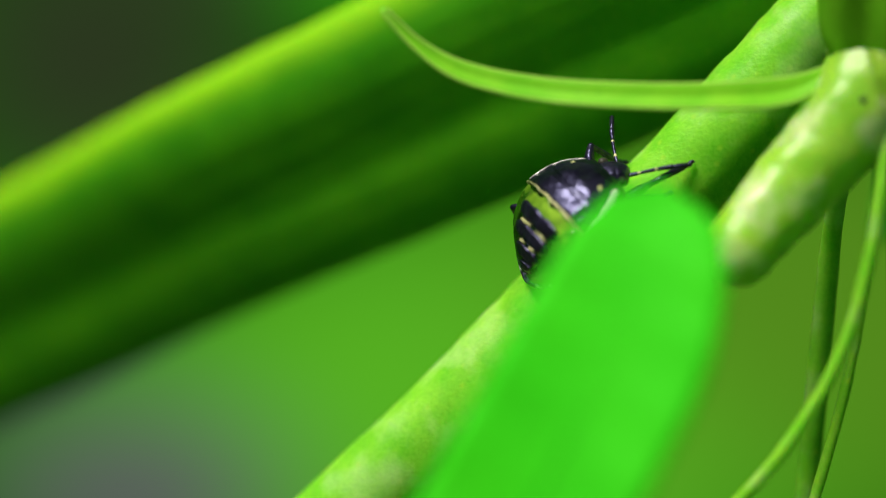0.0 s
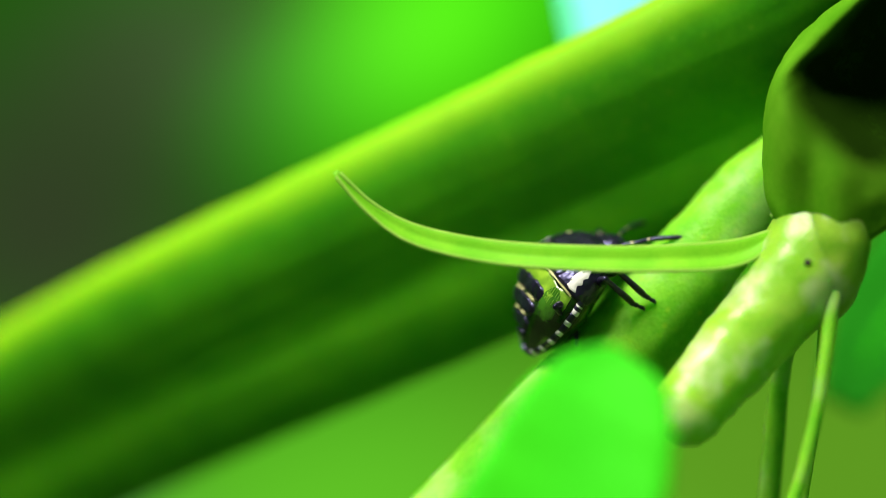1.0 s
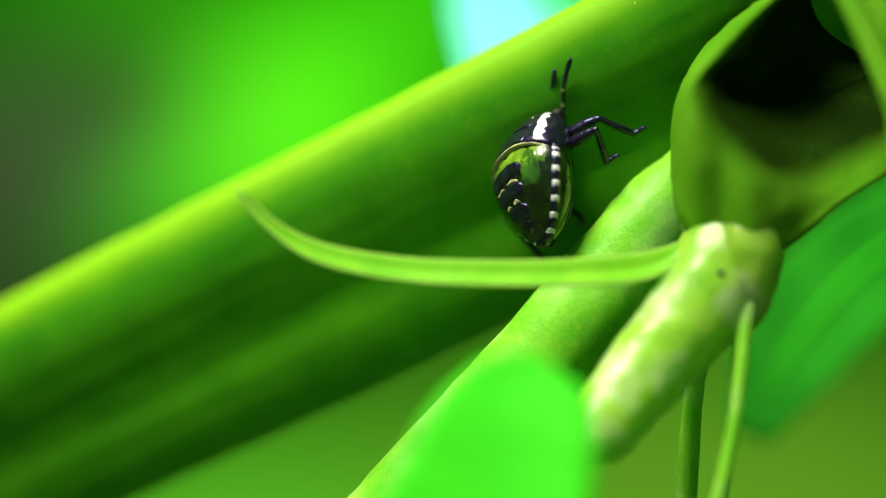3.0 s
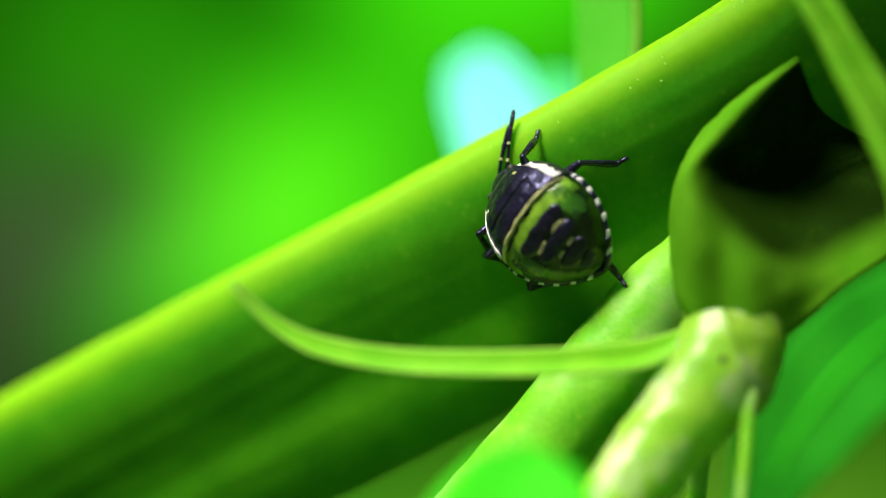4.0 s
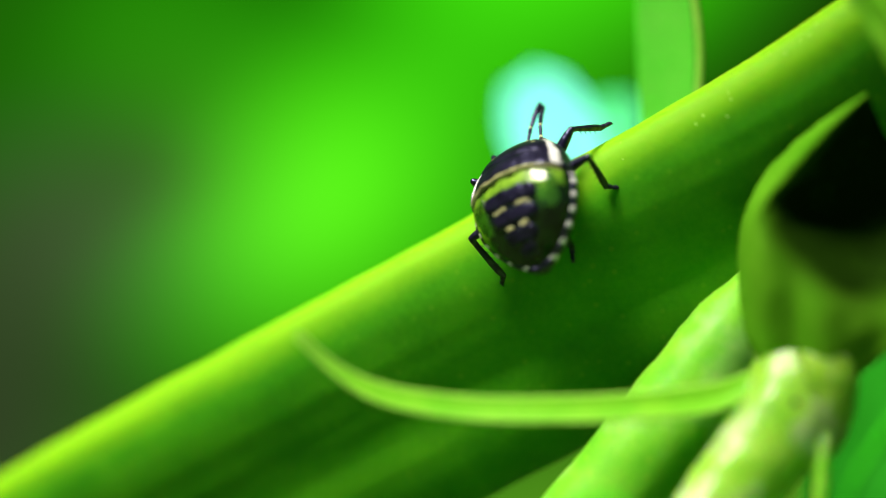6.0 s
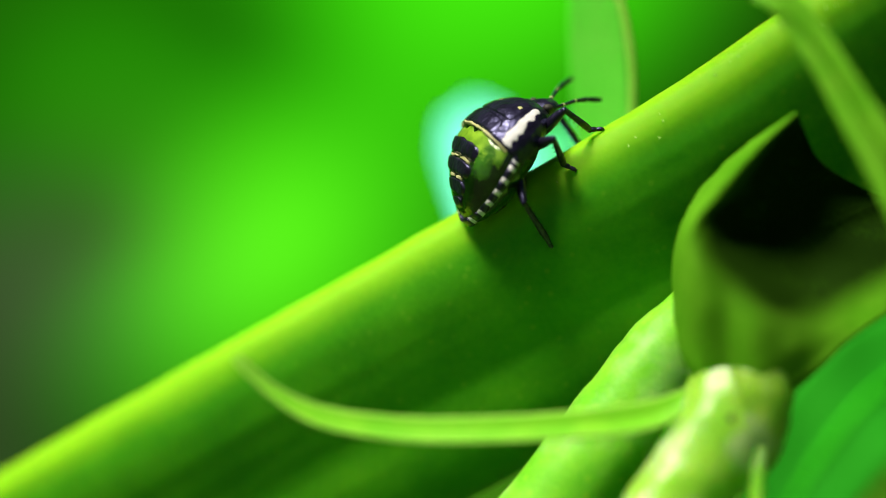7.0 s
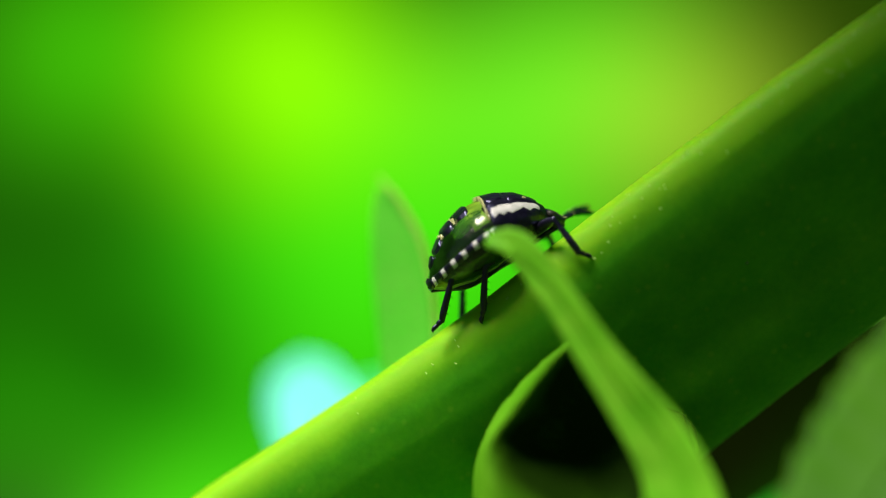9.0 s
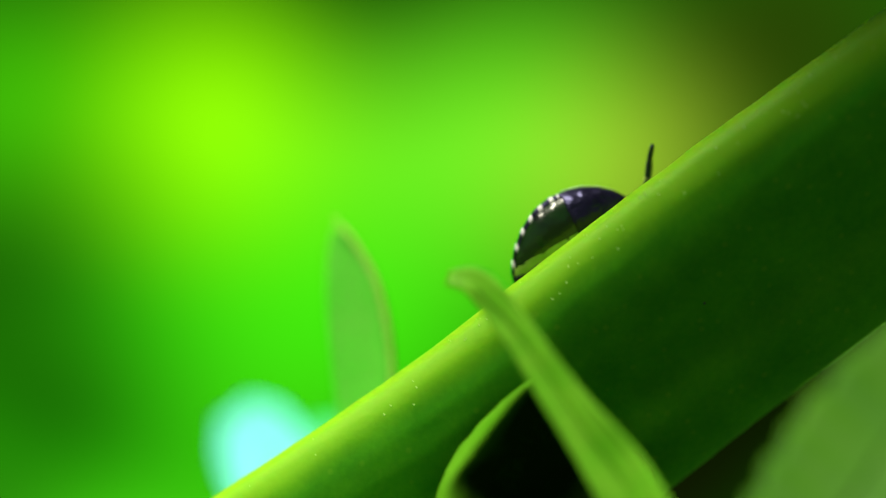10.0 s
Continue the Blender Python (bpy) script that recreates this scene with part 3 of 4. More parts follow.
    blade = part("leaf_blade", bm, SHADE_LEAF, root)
    midrib([tuple(Vector(p) - off) for p in [(25.5, 154, -14.4), (27.0, 155, -11.8), (31.0, 156.5, -7.2), (35.8, 158, -4.0), (42, 159.5, 0), (48, 160.6, 3)]], 0.3, blade, LEAF)
    root = thing("leaf", "green leaf with a ragged edge in half shade", "leaf", "loose leaves", at=(39, 153, -8))
    off = Vector((39, 153, -8))
    bm = bmesh.new()
    blade_mesh(bm, [tuple(Vector(p) - off) for p in [(37, 152, -7), (40.5, 153, -1.5), (45.0, 155, 3.5), (50, 157, 8.5), (57, 158, 14), (66, 160, 20)]],
               [5, 9, 11, 11, 9, 5], 0.4, (-0.35, -0.9, 0.3), 0.05, 90, 14, 0.01, teeth=0.1)
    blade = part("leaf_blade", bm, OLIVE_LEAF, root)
    midrib([tuple(Vector(p) - off) for p in [(38, 152.2, -5.4), (40.5, 153, -1.5), (45.0, 155, 3.5), (50, 157, 8.5), (57, 158, 14), (64, 159.6, 18.7)]], 0.3, blade, OLIVE_LEAF)
    # unseen leaf, added above the upper stem to throw shade on its flank
    root = thing("leaf", "long green leaf, unseen, added over the thick stem to shade it", "leaf", "loose leaves", at=(-3.90, 120.67, 42.42))
    off = Vector((-3.90, 120.67, 42.42))
    line = [(-3.90, 120.67, 42.42), (1.50, 118.87, 45.42), (10.10, 115.77, 50.32), (18.50, 113.8, 56.62), (27.30, 113.0, 63.22), (42.30, 108.2, 73.02), (58.60, 102.4, 83.22)]
    bm = bmesh.new()
    blade_mesh(bm, [tuple(Vector(p) - off) for p in line], [0.8, 2.6, 4.0, 9.0, 15.0, 17.0, 9.0], 0.3, SUN_TO, 0.03, 50, 10, 0.02)
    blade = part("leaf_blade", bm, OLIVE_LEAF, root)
    midrib([tuple(Vector(p) - off) for p in line[1:-1]], 0.2, blade, OLIVE_LEAF, (0, 0, -0.1))
    return crossing


# ---- the shield bug nymph: millimetres, x forward, y to its left, z up ----
GROWN = 1.05  # size of this one against the plan below
DROOP = -14   # degrees by which the abdomen hangs from the waist
WAIST = Vector((0.6, 0, 0))


def outline(x):
    """Half width of the body seen from above."""
    return float(np.interp(x, [-4.1, -3.9, -3.4, -2.6, -1.6, -0.6, 0.4, 1.2, 2.0, 2.7, 3.1], [0.12, 0.6, 1.35, 2.15, 2.75, 2.98, 2.9, 2.7, 2.3, 1.75, 1.25]))


def upper(x):
    return float(np.interp(x, [-4.1, -3.2, -2.0, -0.6, 0.8, 1.8, 2.6, 3.1], [0.05, 0.85, 1.45, 1.68, 1.62, 1.38, 0.95, 0.58]))


def lower(x):
    return float(np.interp(x, [-4.1, -3.2, -2.0, -0.6, 0.8, 1.8, 2.6, 3.1], [-0.1, -0.95, -1.6, -1.8, -1.65, -1.35, -0.95, -0.6]))


def on_back(x, v, lift=0.0):
    """A point of the back: v from -1 (right edge) to 1 (left edge)."""
    return (x, outline(x) * v, upper(x) * max(0.0, 1 - abs(v) ** 2.22) ** 0.5 + lift)


def body_section(bm, x0, x1, count=18, seg=40, grow=0.0):
    rings = []
    for i in range(count + 1):
        x = x0 + (x1 - x0) * i / count
        w, hi, lo = outline(x) + grow, upper(x) + grow, lower(x) - grow
        ring = []
        for k in range(seg):
            a = 2 * math.pi * k / seg
            c, s = math.cos(a), math.sin(a)
            v = math.copysign(abs(c) ** 0.9, c)
            ring.append((x, w * v, hi * s if s > 0 else lo * abs(s)))
        rings.append(ring)
    rings_mesh(bm, rings)


def patch(bm, x0, x1, v0, v1, lift=0.05, nx=10, nv=8, soft=0.0, twist=0.0, ragged=0.0, fray=0.0):
    """A raised plate that follows the back; soft rounds its outline, ragged frays it."""
    grid = []
    for i in range(nx + 1):
        row = []
        for j in range(nv + 1):
            a, b = 2 * i / nx - 1, 2 * j / nv - 1
            if soft:
                a, b = a * math.sqrt(1 - soft * b * b / 2), b * math.sqrt(1 - soft * a * a / 2)
            v = (v0 + v1) / 2 + b * (v1 - v0) / 2
            x = (x0 + x1) / 2 + a * (x1 - x0) / 2 + twist * v * v + ragged * noise.noise(Vector((v * 5, a, x0)))
            v += fray * noise.noise(Vector((x * 3, b * 2, 7))) if fray else 0.0
            v = max(-0.995, min(0.995, v))
            edge = max(abs(2 * i / nx - 1), abs(2 * j / nv - 1))
            row.append(bm.verts.new(Vector(on_back(x, v, lift if edge < 0.99 else -0.12)) * MM))
        grid.append(row)
    for i in range(nx):
        for j in range(nv):
            bm.faces.new((grid[i][j], grid[i + 1][j], grid[i + 1][j + 1], grid[i][j + 1]))


LEG_PLAN = {  # hip, thigh and shin lengths, resting foot of the right-hand leg
    "front": ((2.1, -1.15, -0.85), 2.05, 2.1, (4.4, -2.9, -2.7)),
    "middle": ((1.2, -1.3, -0.95), 2.25, 2.3, (1.8, -3.9, -2.8)),
    "hind": ((0.3, -1.25, -1.0), 2.65, 2.8, (-2.4, -4.0, -3.0)),
}
FOOT = 0.75


def build_bug():
    bug = thing("shield_bug", "black and green shield bug nymph with white margins", "insect")

    def bpart(name, bm, material, parent, label="", hinged=False):
        """A part of the body, arched: tail and head droop."""
        for v in bm.verts:
            x = v.co.x / MM
            v.co.z -= (0.05 * max(0.0, 0.4 - x) ** 2 + 0.07 * max(0.0, x - 1.6) ** 2) * MM
            if hinged:
                v.co -= WAIST * MM
            v.co *= GROWN
        return part(name, bm, material, parent, label)

    bm = bmesh.new()
    body_section(bm, -4.1, 0.5, 26)
    abdomen = bpart("abdomen", bm, GREEN_DARK, bug, "dark green shiny abdomen", True)
    abdomen.location = WAIST * (MM * GROWN)
    # pale green belly shell under the abdomen
    bm = bmesh.new()
    rows = []
    for i in range(19):
        x = -3.9 + 4.4 * i / 18
        rows.append([bm.verts.new(Vector((x, outline(x) * b * 0.97, (lower(x) - 0.04) * max(0, 1 - abs(b) ** 2.2) ** 0.6 - 0.02)) * MM) for b in [k / 8 - 1 for k in range(17)]])
    for a, b in zip(rows, rows[1:]):
        for k in range(16):
            bm.faces.new((a[k], b[k], b[k + 1], a[k + 1]))
    bpart("belly", bm, BELLY, abdomen, "dull green underside", True)
    bm = bmesh.new()
    tube(bm, [(-3.8, 0, -0.4), (-2.0, 0, -1.55), (0.3, 0, -1.72)], [0.35, 0.9, 1.1], 14, 12, 0.3, (0, 0, 1))
    bpart("belly_stripe", bm, BLACK, abdomen, "dark stripe along the belly", True)
    # front band of the abdomen, and the green flanks beside the plates
    bm = bmesh.new()
    patch(bm, -0.85, 0.3, -0.97, 0.97, 0.03, 10, 48, 0.0, -0.3, 0.36)
    bpart("band", bm, GREEN_PALE, abdomen, "yellow-green band behind the thorax", True)
    for side in (-1, 1):
        bm = bmesh.new()
        patch(bm, -2.1, 0.0, side * 0.5, side * 0.9, 0.03, 30, 14, 0.9, -0.2, 0.6)
        bpart("flank_patch", bm, GREEN_MID, abdomen, "leaf-green patch on the flank of the back", True)
    # dark plates with pale bars across between them
    for x0, x1, v in ((-1.32, -0.38, 0.6), (-2.24, -1.44, 0.56), (-3.05, -2.36, 0.48), (-3.55, -3.12, 0.34)):
        bm = bmesh.new()
        patch(bm, x0, x1, -v, v, 0.16, 10, 16, 0.7, 0.0, 0.1)
        bpart("plate", bm, BLACK, abdomen, "black plate on the back", True)
    for x, v0, v1, half in ((-1.38, 0.06, 0.42, 0.1), (-1.38, -0.42, -0.06, 0.1), (-2.3, 0.06, 0.3, 0.075), (-2.3, -0.3, -0.06, 0.075)):
        bm = bmesh.new()
        patch(bm, x - half, x + half, v0, v1, 0.13, 6, 10, 0.8, 0.0, 0.12)
        bpart("bar", bm, CREAM, abdomen, "cream bar across the back", True)
    # margin of the abdomen in black and white teeth
    for side in (-1, 1):
        cuts = [0.1, -0.1, -0.2, -0.4, -0.66, -1.1, -1.36, -1.8, -2.05, -2.46, -2.7, -3.1, -3.3, -3.66, -3.82, -4.05]
        for k, (a, b) in enumerate(zip(cuts, cuts[1:])):
            bm = bmesh.new()
            rings = []
            for i in range(5):
                x = a + (b - a) * i / 4
                w = outline(x)
                lean = 0.16 if k % 2 else 0.0
                rings.append([(x + lean, side * (w - 0.34), 0.34), (x, side * (w + 0.08), 0.2), (x, side * (w + 0.14), 0.0), (x, side * (w + 0.05), -0.18), (x, side * (w - 0.34), -0.28)])
            rings_mesh(bm, rings)
            bpart("margin_tooth", bm, WHITE if k % 2 else BLACK, abdomen, "white margin tooth" if k % 2 else "black margin tooth", True)
    # thorax
    bm = bmesh.new()
    body_section(bm, 0.0, 3.1, 20, 40, 0.05)
    thorax = bpart("thorax", bm, BLACK, bug, "glossy black thorax")
    bm = bmesh.new()
    patch(bm, 1.1, 2.95, -0.8, 0.8, 0.12, 18, 26, 0.45, -0.1)
    bpart("shield", bm, BLACK, thorax, "domed black shield with blue sheen")
    bm = bmesh.new()
    patch(bm, 0.0, 1.15, -0.7, 0.7, 0.12, 12, 26, 0.5, -0.15)
    bpart("wing_pad", bm, BLACK, thorax, "black wing pads with blue sheen")
    for side in (-1, 1):
        bm = bmesh.new()
        patch(bm, 0.1, 2.95, side * 0.81, side * 0.96, 0.13, 34, 8, 0.4, -0.1, 0.12, 0.05)
        bpart("thorax_edge", bm, WHITE, thorax, "white thorax edge")
        bm = bmesh.new()
        patch(bm, 2.05, 2.3, side * 0.52, side * 0.64, 0.145, 8, 8, 0.9, 0.0, 0.1)
        bpart("spot", bm, CREAM, thorax, "small pale spot on the thorax")
    bm = bmesh.new()
    patch(bm, -0.08, 0.06, -0.93, 0.93, 0.11, 6, 40, 0.0, -0.12, 0.1)
    bpart("rear_edge", bm, CREAM, thorax, "thin cream rear edge")
    # head
    bm = bmesh.new()
    bmesh.ops.create_uvsphere(bm, u_segments=24, v_segments=16, radius=1.0)
    for v in bm.verts:
        x, y, z = v.co
        v.co = Vector((3.25 + 0.85 * x, 1.0 * y * (1 - 0.28 * max(0, x)), -0.1 + 0.52 * z - 0.12 * max(0, x))) * MM
    head = bpart("head", bm, BLACK, bug, "black head")
    for side in (-1, 1):
        bm = bmesh.new()
        bmesh.ops.create_uvsphere(bm, u_segments=12, v_segments=8, radius=0.26 * MM, matrix=Matrix.Translation(Vector((3.35, side * 0.92, 0.05)) * MM))
        bpart("eye", bm, SPECK, head, "dark round eye")
    bm = bmesh.new()
    tube(bm, [(3.9, 0, -0.45), (3.2, 0, -0.8), (2.0, 0, -1.4), (0.9, 0, -1.75)], [0.16, 0.14, 0.12, 0.08], 14, 8)
    bpart("beak", bm, BLACK, head, "black beak folded below")
    # antennae along their own x, banded, turning at their roots
    feelers = {}
    for side, word in ((-1, "right"), (1, "left")):
        joints = [(0, 0, 0), (0.5, 0, 0.05), (1.4, 0, 0.16), (2.25, 0, 0.14), (3.2, 0, 0.0)]
        feeler = None
        for k, (a, b) in enumerate(zip(joints, joints[1:])):
            bm = bmesh.new()
            a, b = Vector(a) * GROWN, Vector(b) * GROWN
            r0, r1 = ((0.12, 0.11), (0.08, 0.11), (0.09, 0.15), (0.11, 0.19))[k]
            tube(bm, [a, a.lerp(b, 0.5), b], [r0, (r0 + r1) / 2, r1 if k < 3 else 0.12], 10, 8)
            if feeler is None:
                feeler = part("antenna", bm, BLACK, bug, "black antenna with pale rings")
            else:
                part("antenna_segment", bm, BLACK, feeler)
            if k:
                bm = bmesh.new()
                tube(bm, [a - (b - a) * 0.04, a + (b - a) * 0.05, a + (b - a) * 0.14], [0.1, 0.11, 0.1], 6, 8)
                part("antenna_ring", bm, CREAM, feeler, "pale ring")
        root = Vector((3.75, side * 0.5, -0.6)) * GROWN
        feeler.location = root * MM
        feelers[word] = (feeler, root)
    # legs: the thigh turns at the hip, shin and foot at the knee and ankle
    legs = {}
    for side, word in ((-1, "right"), (1, "left")):
        for place, (hip, thigh, shin, rest) in LEG_PLAN.items():
            thigh, shin = thigh * GROWN, shin * GROWN
            bm = bmesh.new()
            tube(bm, [(0, 0, 0), (thigh * 0.35, 0, 0.05), (thigh * 0.75, 0, 0.04), (thigh, 0, 0)], [0.2, 0.31, 0.27, 0.18], 18, 10)
            leg = part("leg", bm, BLACK, bug, "thin black leg")
            bm = bmesh.new()
            tube(bm, [(0, 0, 0), (shin * 0.2, 0, 0.03), (shin * 0.8, 0, 0.03), (shin, 0, 0)], [0.18, 0.16, 0.2, 0.17], 18, 8)
            for k in range(9):
                # bristles along the shin
                p = Vector((shin * (0.2 + 0.08 * k), 0.1 * (-1) ** k, -0.1))
                tube(bm, [p, p + Vector((0.1, 0.08 * (-1) ** k, -0.14))], [0.025, 0.008], 3, 5)
            shank = part("shin", bm, BLACK, leg)
            bm = bmesh.new()
            f = FOOT * GROWN
            tube(bm, [(-0.03, 0, 0), (f * 0.3, 0, 0.02), (f * 0.45, 0, 0)], [0.14, 0.15, 0.11], 8, 8)
            tube(bm, [(f * 0.45, 0, 0), (f * 0.75, 0, 0.03), (f * 0.92, 0, 0)], [0.11, 0.13, 0.09], 8, 8)
            for y in (-1, 1):
                tube(bm, [(f * 0.9, 0, 0), (f * 0.97, y * 0.07, 0.01), (f * 1.03, y * 0.1, -0.08)], [0.05, 0.035, 0.012], 6, 5)
            foot = part("foot", bm, BLACK, leg, "black foot with two claws")
            mirror = Vector((1, -side, 1))
            legs[word, place] = (leg, shank, foot, Vector(hip) * mirror * GROWN, thigh, shin, Vector(rest) * mirror * GROWN)
    return bug, abdomen, feelers, legs


BUG_ROWS = [  # seconds, body centre in millimetres, forward and dorsal directions
    (0, (3.21, 129.54, -12.83), (0.699, 0.136, 0.702), (-0.442, -0.689, 0.574)),
    (0.3, (4.30, 130.62, -10.36), (0.724, 0.132, 0.677), (-0.440, -0.667, 0.601)),
    (0.5, (4.03, 131.16, -9.00), (0.868, 0.095, 0.487), (-0.388, -0.482, 0.785)),
    (0.7, (4.79, 131.73, -8.72), (0.866, 0.080, 0.493), (-0.424, -0.405, 0.810)),
    (1, (5.42, 132.64, -7.93), (0.727, 0.089, 0.681), (-0.581, -0.448, 0.679)),
    (1.5, (7.06, 134.67, -5.64), (0.777, 0.044, 0.628), (-0.605, -0.222, 0.765)),
    (2, (9.04, 135.36, -2.69), (0.777, 0.018, 0.629), (-0.625, -0.092, 0.775)),
    (2.5, (8.51, 135.51, -2.33), (0.568, 0.473, 0.673), (-0.808, 0.165, 0.566)),
    (2.7, (8.62, 135.02, -1.43), (0.482, 0.478, 0.734), (-0.855, 0.075, 0.513)),
    (3.25, (9.17, 133.83, -0.72), (0.053, 0.589, 0.807), (-0.870, -0.369, 0.326)),
    (3.8, (9.72, 133.23, -0.01), (-0.383, 0.483, 0.788), (-0.640, -0.753, 0.150)),
    (4, (9.40, 133.30, 1.25), (-0.572, 0.569, 0.590), (-0.636, -0.763, 0.119)),
    (4.5, (7.94, 133.31, 2.67), (-0.612, 0.653, 0.447), (-0.608, -0.749, 0.264)),
    (5, (6.72, 133.31, 3.20), (-0.580, 0.657, 0.482), (-0.570, -0.750, 0.336)),
    (5.2, (6.47, 133.33, 3.10), (-0.563, 0.674, 0.478), (-0.601, -0.731, 0.323)),
    (5.75, (5.65, 133.61, 4.29), (-0.130, 0.699, 0.703), (-0.642, -0.600, 0.478)),
    (6.3, (4.82, 134.89, 5.47), (0.341, 0.572, 0.746), (-0.584, -0.493, 0.645)),
    (6.5, (5.34, 135.01, 6.18), (0.513, 0.375, 0.772), (-0.606, -0.479, 0.635)),
    (7, (7.15, 135.70, 8.61), (0.738, 0.080, 0.670), (-0.590, -0.404, 0.699)),
    (7.5, (9.85, 135.65, 11.23), (0.880, 0.057, 0.471), (-0.437, -0.286, 0.853)),
    (8, (12.14, 135.40, 13.03), (0.915, 0.053, 0.399), (-0.372, -0.269, 0.888)),
    (8.5, (14.83, 134.66, 13.98), (0.937, 0.039, 0.348), (-0.335, -0.195, 0.922)),
    (9, (18.13, 133.67, 15.99), (0.977, 0.031, 0.211), (-0.204, -0.155, 0.967)),
    (9.5, (20.67, 135.49, 15.55), (0.931, -0.079, 0.357), (-0.298, 0.401, 0.866)),
    (10, (26.02, 135.35, 17.46), (0.923, -0.154, 0.351), (-0.105, 0.779, 0.618)),
]
# where feet come down: seconds and place in millimetres
STEPS = {
    ('right', 'front'): [
        (0.3, 10.26, 131.11, -9.71), (0.5, 10.12, 131.23, -9.16), (0.7, 10.93, 131.22, -8.56), (1, 10.70, 131.23, -8.71), (1.5, 11.64, 132.27, -5.49), (2, 15.60, 132.76, -1.63), (2.5, 15.71, 134.80, 1.01), (2.7, 15.45, 134.41, 0.83), (3.8, 13.77, 134.54, 5.31), (4, 9.53, 135.62, 6.12), (4.5, 10.71, 135.51, 7.51), (5, 10.61, 134.90, 7.45), (5.2, 8.92, 136.08, 8.18), (6.3, 10.38, 137.40, 8.64), (6.5, 11.30, 135.03, 7.04), (7, 13.13, 135.19, 9.34), (7.5, 14.71, 134.68, 10.23), (8, 17.48, 137.66, 12.14), (8.5, 19.64, 137.24, 13.93), (9.6, 26.00, 134.60, 15.60), (10, 29.00, 133.60, 17.20),
    ],
    ('right', 'middle'): [
        (0.3, 8.95, 130.94, -11.56), (0.5, 8.67, 131.22, -10.48), (1, 10.11, 131.24, -9.10), (1.5, 10.14, 132.51, -6.79), (2, 11.85, 132.26, -5.32), (2.5, 14.96, 134.24, -2.67), (2.7, 13.52, 132.36, -3.64), (3.8, 15.57, 133.40, -0.76), (4, 14.22, 134.70, 4.67), (4.5, 12.76, 134.66, 5.55), (5, 10.62, 135.18, 5.95), (5.2, 11.47, 134.92, 5.91), (6.3, 10.15, 135.64, 3.38), (6.5, 10.13, 135.71, 3.12), (7, 11.55, 134.95, 7.20), (7.5, 12.27, 134.67, 7.29), (8, 13.41, 134.40, 8.48), (8.5, 16.11, 133.87, 10.82), (9, 17.47, 133.05, 10.89), (9.6, 24.00, 135.20, 14.40), (10, 27.00, 134.20, 16.00),
    ],
    ('right', 'hind'): [
        (1, 6.61, 131.78, -11.36), (1.5, 8.73, 131.56, -9.60), (2, 11.11, 131.69, -6.95), (2.5, 11.38, 138.25, -4.23), (2.7, 11.76, 138.14, -4.04), (3.8, 13.70, 133.13, -2.56), (4, 14.09, 133.05, -2.28), (6.3, 5.79, 134.56, -0.31), (7, 10.20, 135.69, 3.16), (7.5, 10.61, 135.18, 5.90), (8, 10.86, 135.22, 6.99), (8.5, 12.36, 134.89, 8.30), (9, 14.84, 133.27, 10.58), (9.5, 16.51, 134.60, 11.57), (10, 24.00, 135.40, 13.40),
    ],
    ('left', 'front'): [
        (3.8, 7.11, 137.05, 0.47), (4, 6.72, 137.53, -0.64), (4.5, 4.37, 137.54, 0.35), (5, 2.98, 137.76, 1.14), (5.2, 2.51, 138.04, -0.08), (6.5, 10.03, 138.78, 8.44),
    ],
    ('left', 'middle'): [
        (3.8, 8.72, 137.94, -1.91), (4, 8.19, 137.65, -1.26), (4.5, 6.35, 138.12, -1.98), (5, 6.90, 136.48, -1.81), (5.2, 5.19, 138.11, -1.71),
    ],
    ('left', 'hind'): [
        (3.8, 11.41, 138.09, -3.67), (4, 11.79, 137.62, -2.11), (4.5, 11.78, 135.63, -1.94), (5, 9.42, 137.70, -1.49), (5.2, 9.35, 137.75, -1.57),
    ],
}
# where the feelers point: seconds and place of the tip
FEELER_TIPS = {
    'right': [
        (0, 10.65, 129.98, -9.75), (0.3, 9.28, 132.98, -7.31), (1, 11.27, 132.43, -5.35), (1.5, 12.89, 135.11, -1.35), (2, 14.34, 136.41, 0.39), (2.5, 13.44, 134.86, 3.78), (2.7, 11.13, 135.02, 4.22), (3.8, 10.07, 135.10, 6.82), (4, 8.05, 136.10, 6.03), (4.5, 6.01, 137.60, 5.55), (5, 4.87, 139.39, 6.67), (6.3, 7.75, 139.30, 10.50), (6.5, 11.77, 135.90, 10.69), (7, 13.26, 137.79, 11.17), (7.5, 17.06, 135.08, 13.10), (8, 18.75, 137.30, 13.95), (8.5, 21.70, 135.74, 15.69), (9, 24.27, 135.87, 16.88), (9.5, 24.79, 133.58, 20.87), (10, 30.29, 132.97, 22.84),
    ],
    'left': [
        (0, 5.62, 133.28, -7.88), (0.3, 8.39, 134.10, -5.59), (1, 10.22, 136.50, -4.79), (1.5, 12.91, 137.12, -2.01), (2, 13.91, 136.27, 0.70), (2.5, 12.83, 135.03, 3.45), (2.7, 10.53, 135.22, 3.84), (3.8, 7.59, 135.68, 6.64), (4, 7.84, 136.16, 5.91), (4.5, 5.53, 137.88, 5.31), (5, 4.24, 139.24, 6.25), (6.3, 7.29, 139.36, 10.66), (6.5, 8.75, 139.95, 10.24), (7, 11.86, 139.26, 12.49), (7.5, 16.62, 136.46, 13.89), (8, 18.78, 137.89, 14.83), (8.5, 20.97, 136.98, 16.77), (9, 24.19, 136.79, 17.35), (9.5, 25.35, 134.51, 20.48), (10, 30.15, 133.66, 22.43),
    ],
}


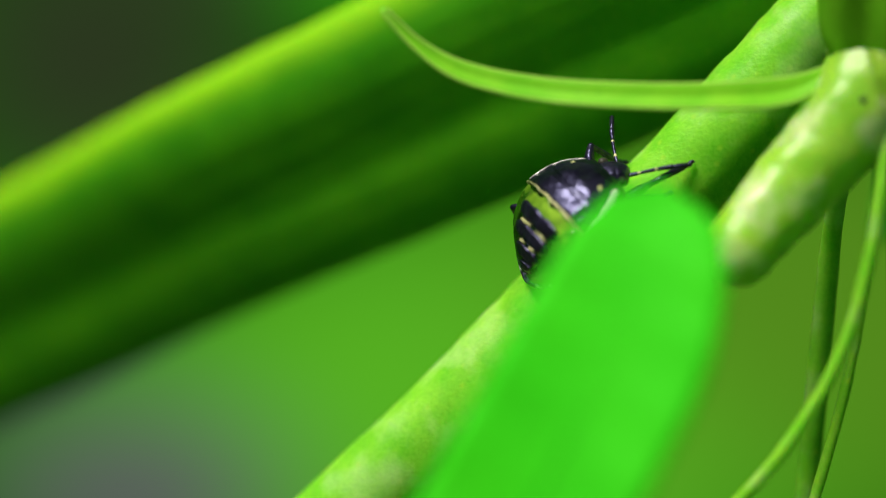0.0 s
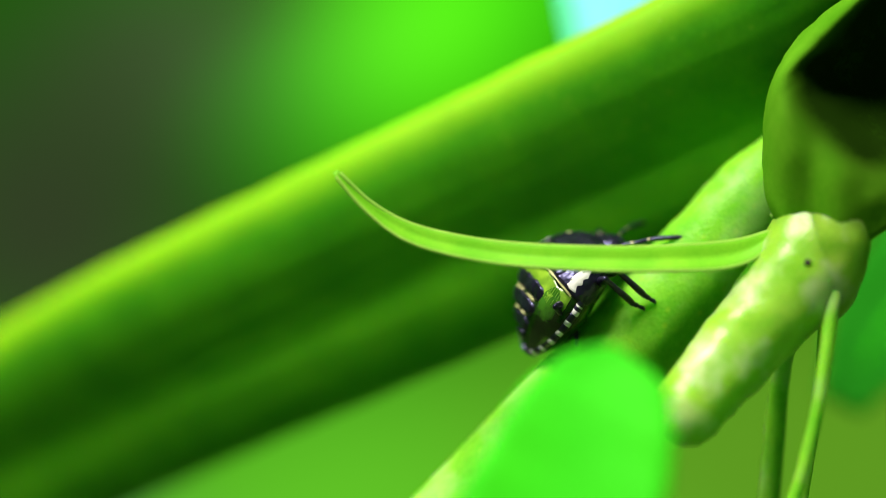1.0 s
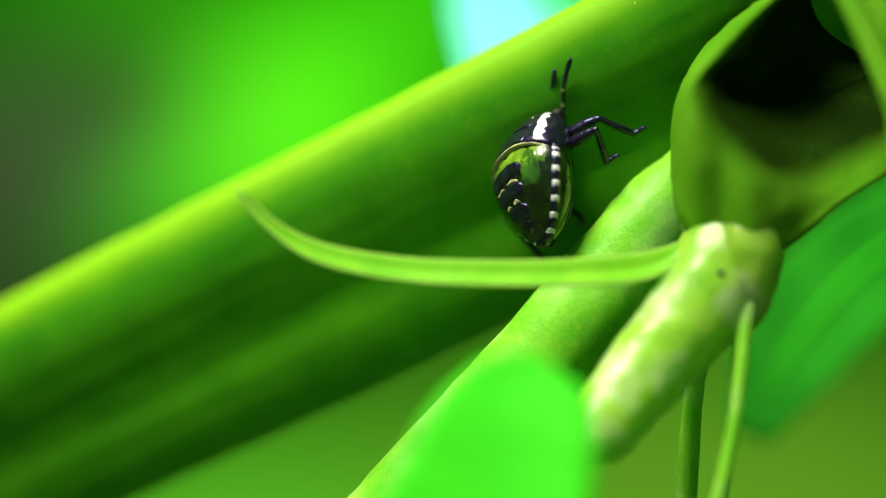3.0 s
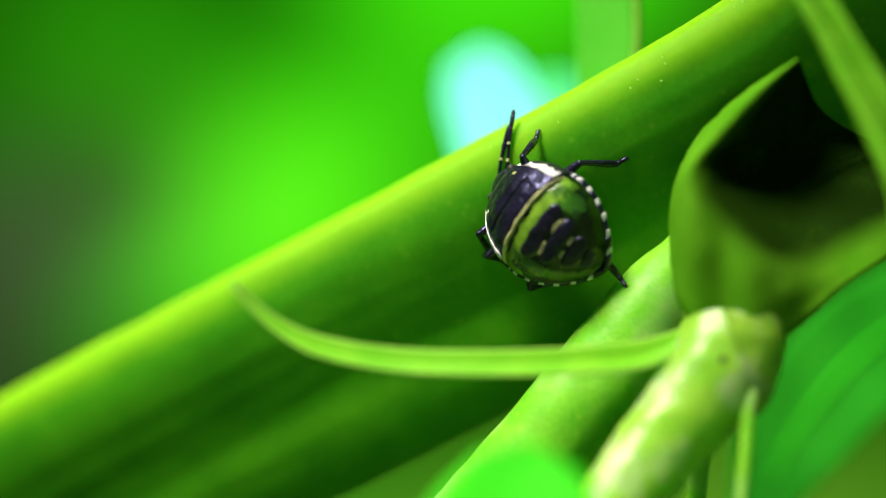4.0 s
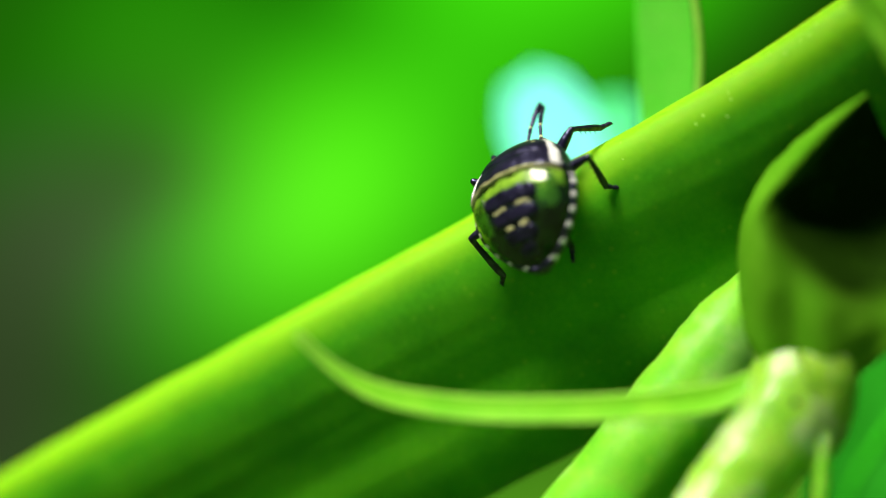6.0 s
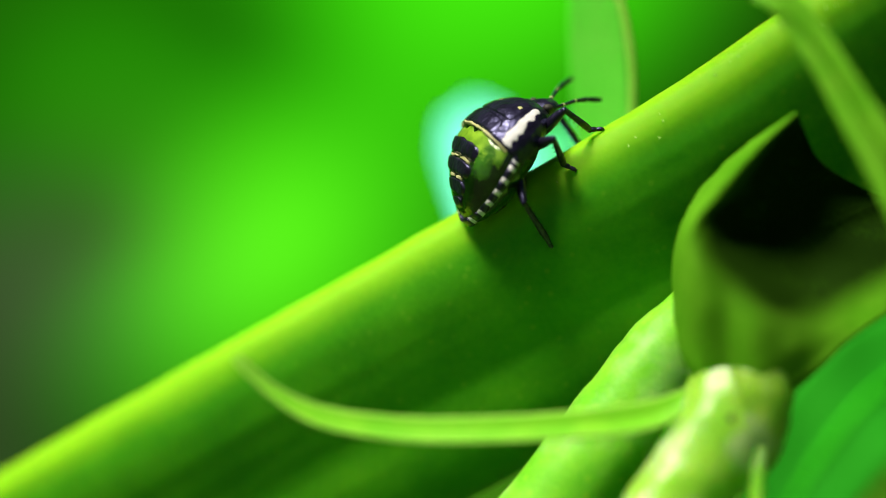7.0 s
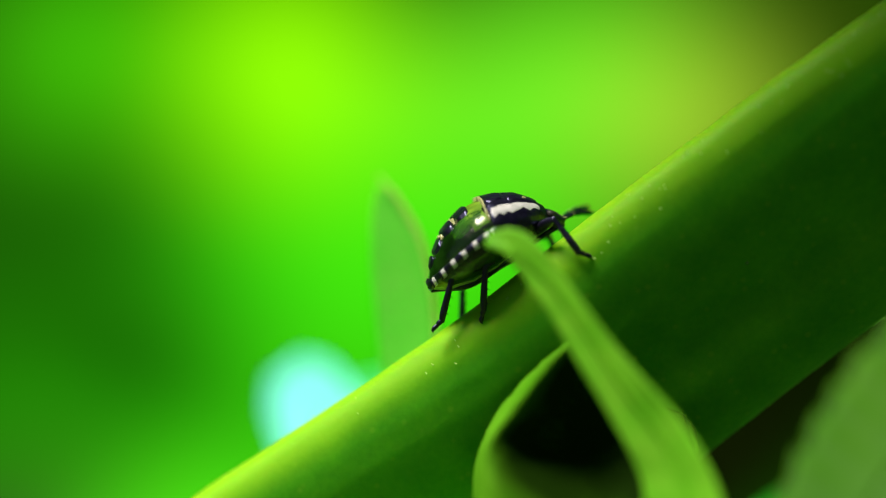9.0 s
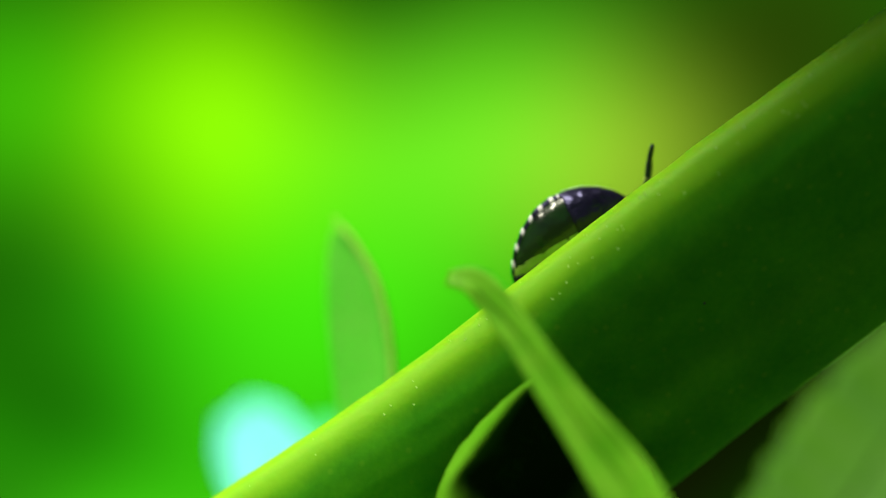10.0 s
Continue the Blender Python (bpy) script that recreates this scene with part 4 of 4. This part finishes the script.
def body_pose(p, f, n):
    f = Vector(f).normalized()
    n = Vector(n)
    n = (n - f * f.dot(n)).normalized()
    m = Matrix((f, n.cross(f), n)).transposed().to_4x4()
    m.translation = Vector(p) * MM
    return m


def footing():
    """The skins that the bug walks on, in world space."""
    verts, faces = [], []
    for ob in (plant_stem, *plant_shoot.children):
        for skin in (ob.children if ob is plant_stem else (ob,)):
            if skin.name.split(".")[0] in ("stalk", "branch", "petiole", "node") and len(skin.data.vertices) > 700:
                at = skin.parent.location + skin.location
                first = len(verts)
                verts += [v.co + at for v in skin.data.vertices]
                faces += [[first + i for i in f.vertices] for f in skin.data.polygons]
    return BVHTree.FromPolygons(verts, faces)


def eased(rows, t):
    """The place at time t between timed places, resting at each."""
    for (t0, a), (t1, b) in zip(rows, rows[1:]):
        if t <= t1:
            u = min(1.0, max(0.0, (t - t0) / (t1 - t0)))
            return a.lerp(b, u * u * (3 - 2 * u))
    return rows[-1][1]


def aimed(forward, up):
    """A turn whose x goes forward and whose z leans to up."""
    x = forward.normalized()
    z = (up - x * x.dot(up)).normalized()
    return Matrix((x, z.cross(x), z)).transposed()


def placed(turn, at):
    m = turn.to_4x4()
    m.translation = at * MM
    return m


def motions():
    # the crossing leaf springs back towards the walker as it is loaded
    walk(crossing, [(t, pose((27.8 + x) * MM, 123 * MM, (-10 + z) * MM)) for t, x, z in ((0, 2.3, 0.5), (4, 2.4, 0.7), (7, 2.6, 1.2), (7.5, 2.5, 1.0), (8, 1.8, 0.7), (8.5, 0.3, 0.15), (9, 0.1, 0), (9.5, -0.1, -0.2), (10, 0.2, 0.1))])
    walk(bug, [(t, body_pose(p, f, n)) for t, p, f, n in BUG_ROWS])
    walk(abdomen, [(t, pose(WAIST.x * GROWN * MM, 0, 0, 0, a, 0)) for t, a in ((0, DROOP), (9, DROOP), (9.5, -8), (10, 2))])
    # the body's poses on the way, from which feet and feelers reach out
    bodies = []
    for i in range(101):
        scene.frame_set(frame(i / 10))
        bodies.append(bug.matrix_world.copy())
    ground = footing()
    for (side, place), (leg, shank, foot, hip, thigh, shin, rest) in legs.items():
        steps = [(t, Vector(p)) for t, *p in STEPS.get((side, place), ())]
        # where the foot is not known it rests on the skin below its hip
        shift = 0.0 if (side == "left") == (place == "middle") else 0.25
        for k in range(-1, 21):
            t = min(10.0, max(0.0, k * 0.5 + shift))
            if all(abs(t - s) > 0.42 for s, _ in steps):
                near, normal, _, far = ground.find_nearest(bodies[int(t * 10)] @ (rest * MM))
                steps.append((t, near / MM))
        steps.sort(key=lambda s: s[0])
        hips, shanks, feet = [], [], []
        for i, m in enumerate(bodies):
            t = i / 10
            toe = eased(steps, t) * MM
            near, normal, _, far = ground.find_nearest(toe)
            clear = normal if far < 0.0006 else m.to_3x3().col[2]
            toe = (m.inverted() @ (toe + clear * 0.00008)) / MM
            clear = m.to_3x3().inverted() @ clear
            back = hip - toe
            back = (back - clear * back.dot(clear)).normalized()
            ankle = toe + back * (FOOT * 0.8) + clear * (FOOT * 0.5)
            way = ankle - hip
            reach = min(max(way.length, abs(thigh - shin) + 0.5), thigh + shin - 0.06)
            ankle = hip + way.normalized() * reach
            along = (reach * reach + thigh * thigh - shin * shin) / (2 * reach)
            rise = Vector((0, 0.35 * math.copysign(1, hip.y), 1))
            rise = (rise - way.normalized() * rise.dot(way.normalized())).normalized()
            knee = hip + way.normalized() * along + rise * math.sqrt(max(0.0, thigh * thigh - along * along))
            upper_leg = aimed(knee - hip, rise)
            back_turn = upper_leg.inverted()
            tip = toe - ankle if (toe - ankle).length > 0.05 else ankle - knee
            hips.append((t, placed(upper_leg, hip)))
            shanks.append((t, placed(back_turn @ aimed(ankle - knee, rise), Vector((thigh, 0, 0)))))
            feet.append((t, placed(back_turn @ aimed(tip, rise), back_turn @ (ankle - hip))))
        walk(leg, hips)
        walk(shank, shanks)
        walk(foot, feet)
    for side, (feeler, root) in feelers.items():
        rows = []
        for t, *p in FEELER_TIPS[side]:
            aim = (bodies[round(t * 10)].inverted() @ (Vector(p) * MM)) / MM - root
            rows.append((t, placed(aimed(aim, Vector((-0.3, 0, 1))), root)))
        walk(feeler, rows)


build_setting()
plant_stem = build_main_stem()
plant_shoot = build_side_shoot()
crossing = build_leaves()
bug, abdomen, feelers, legs = build_bug()
motions()
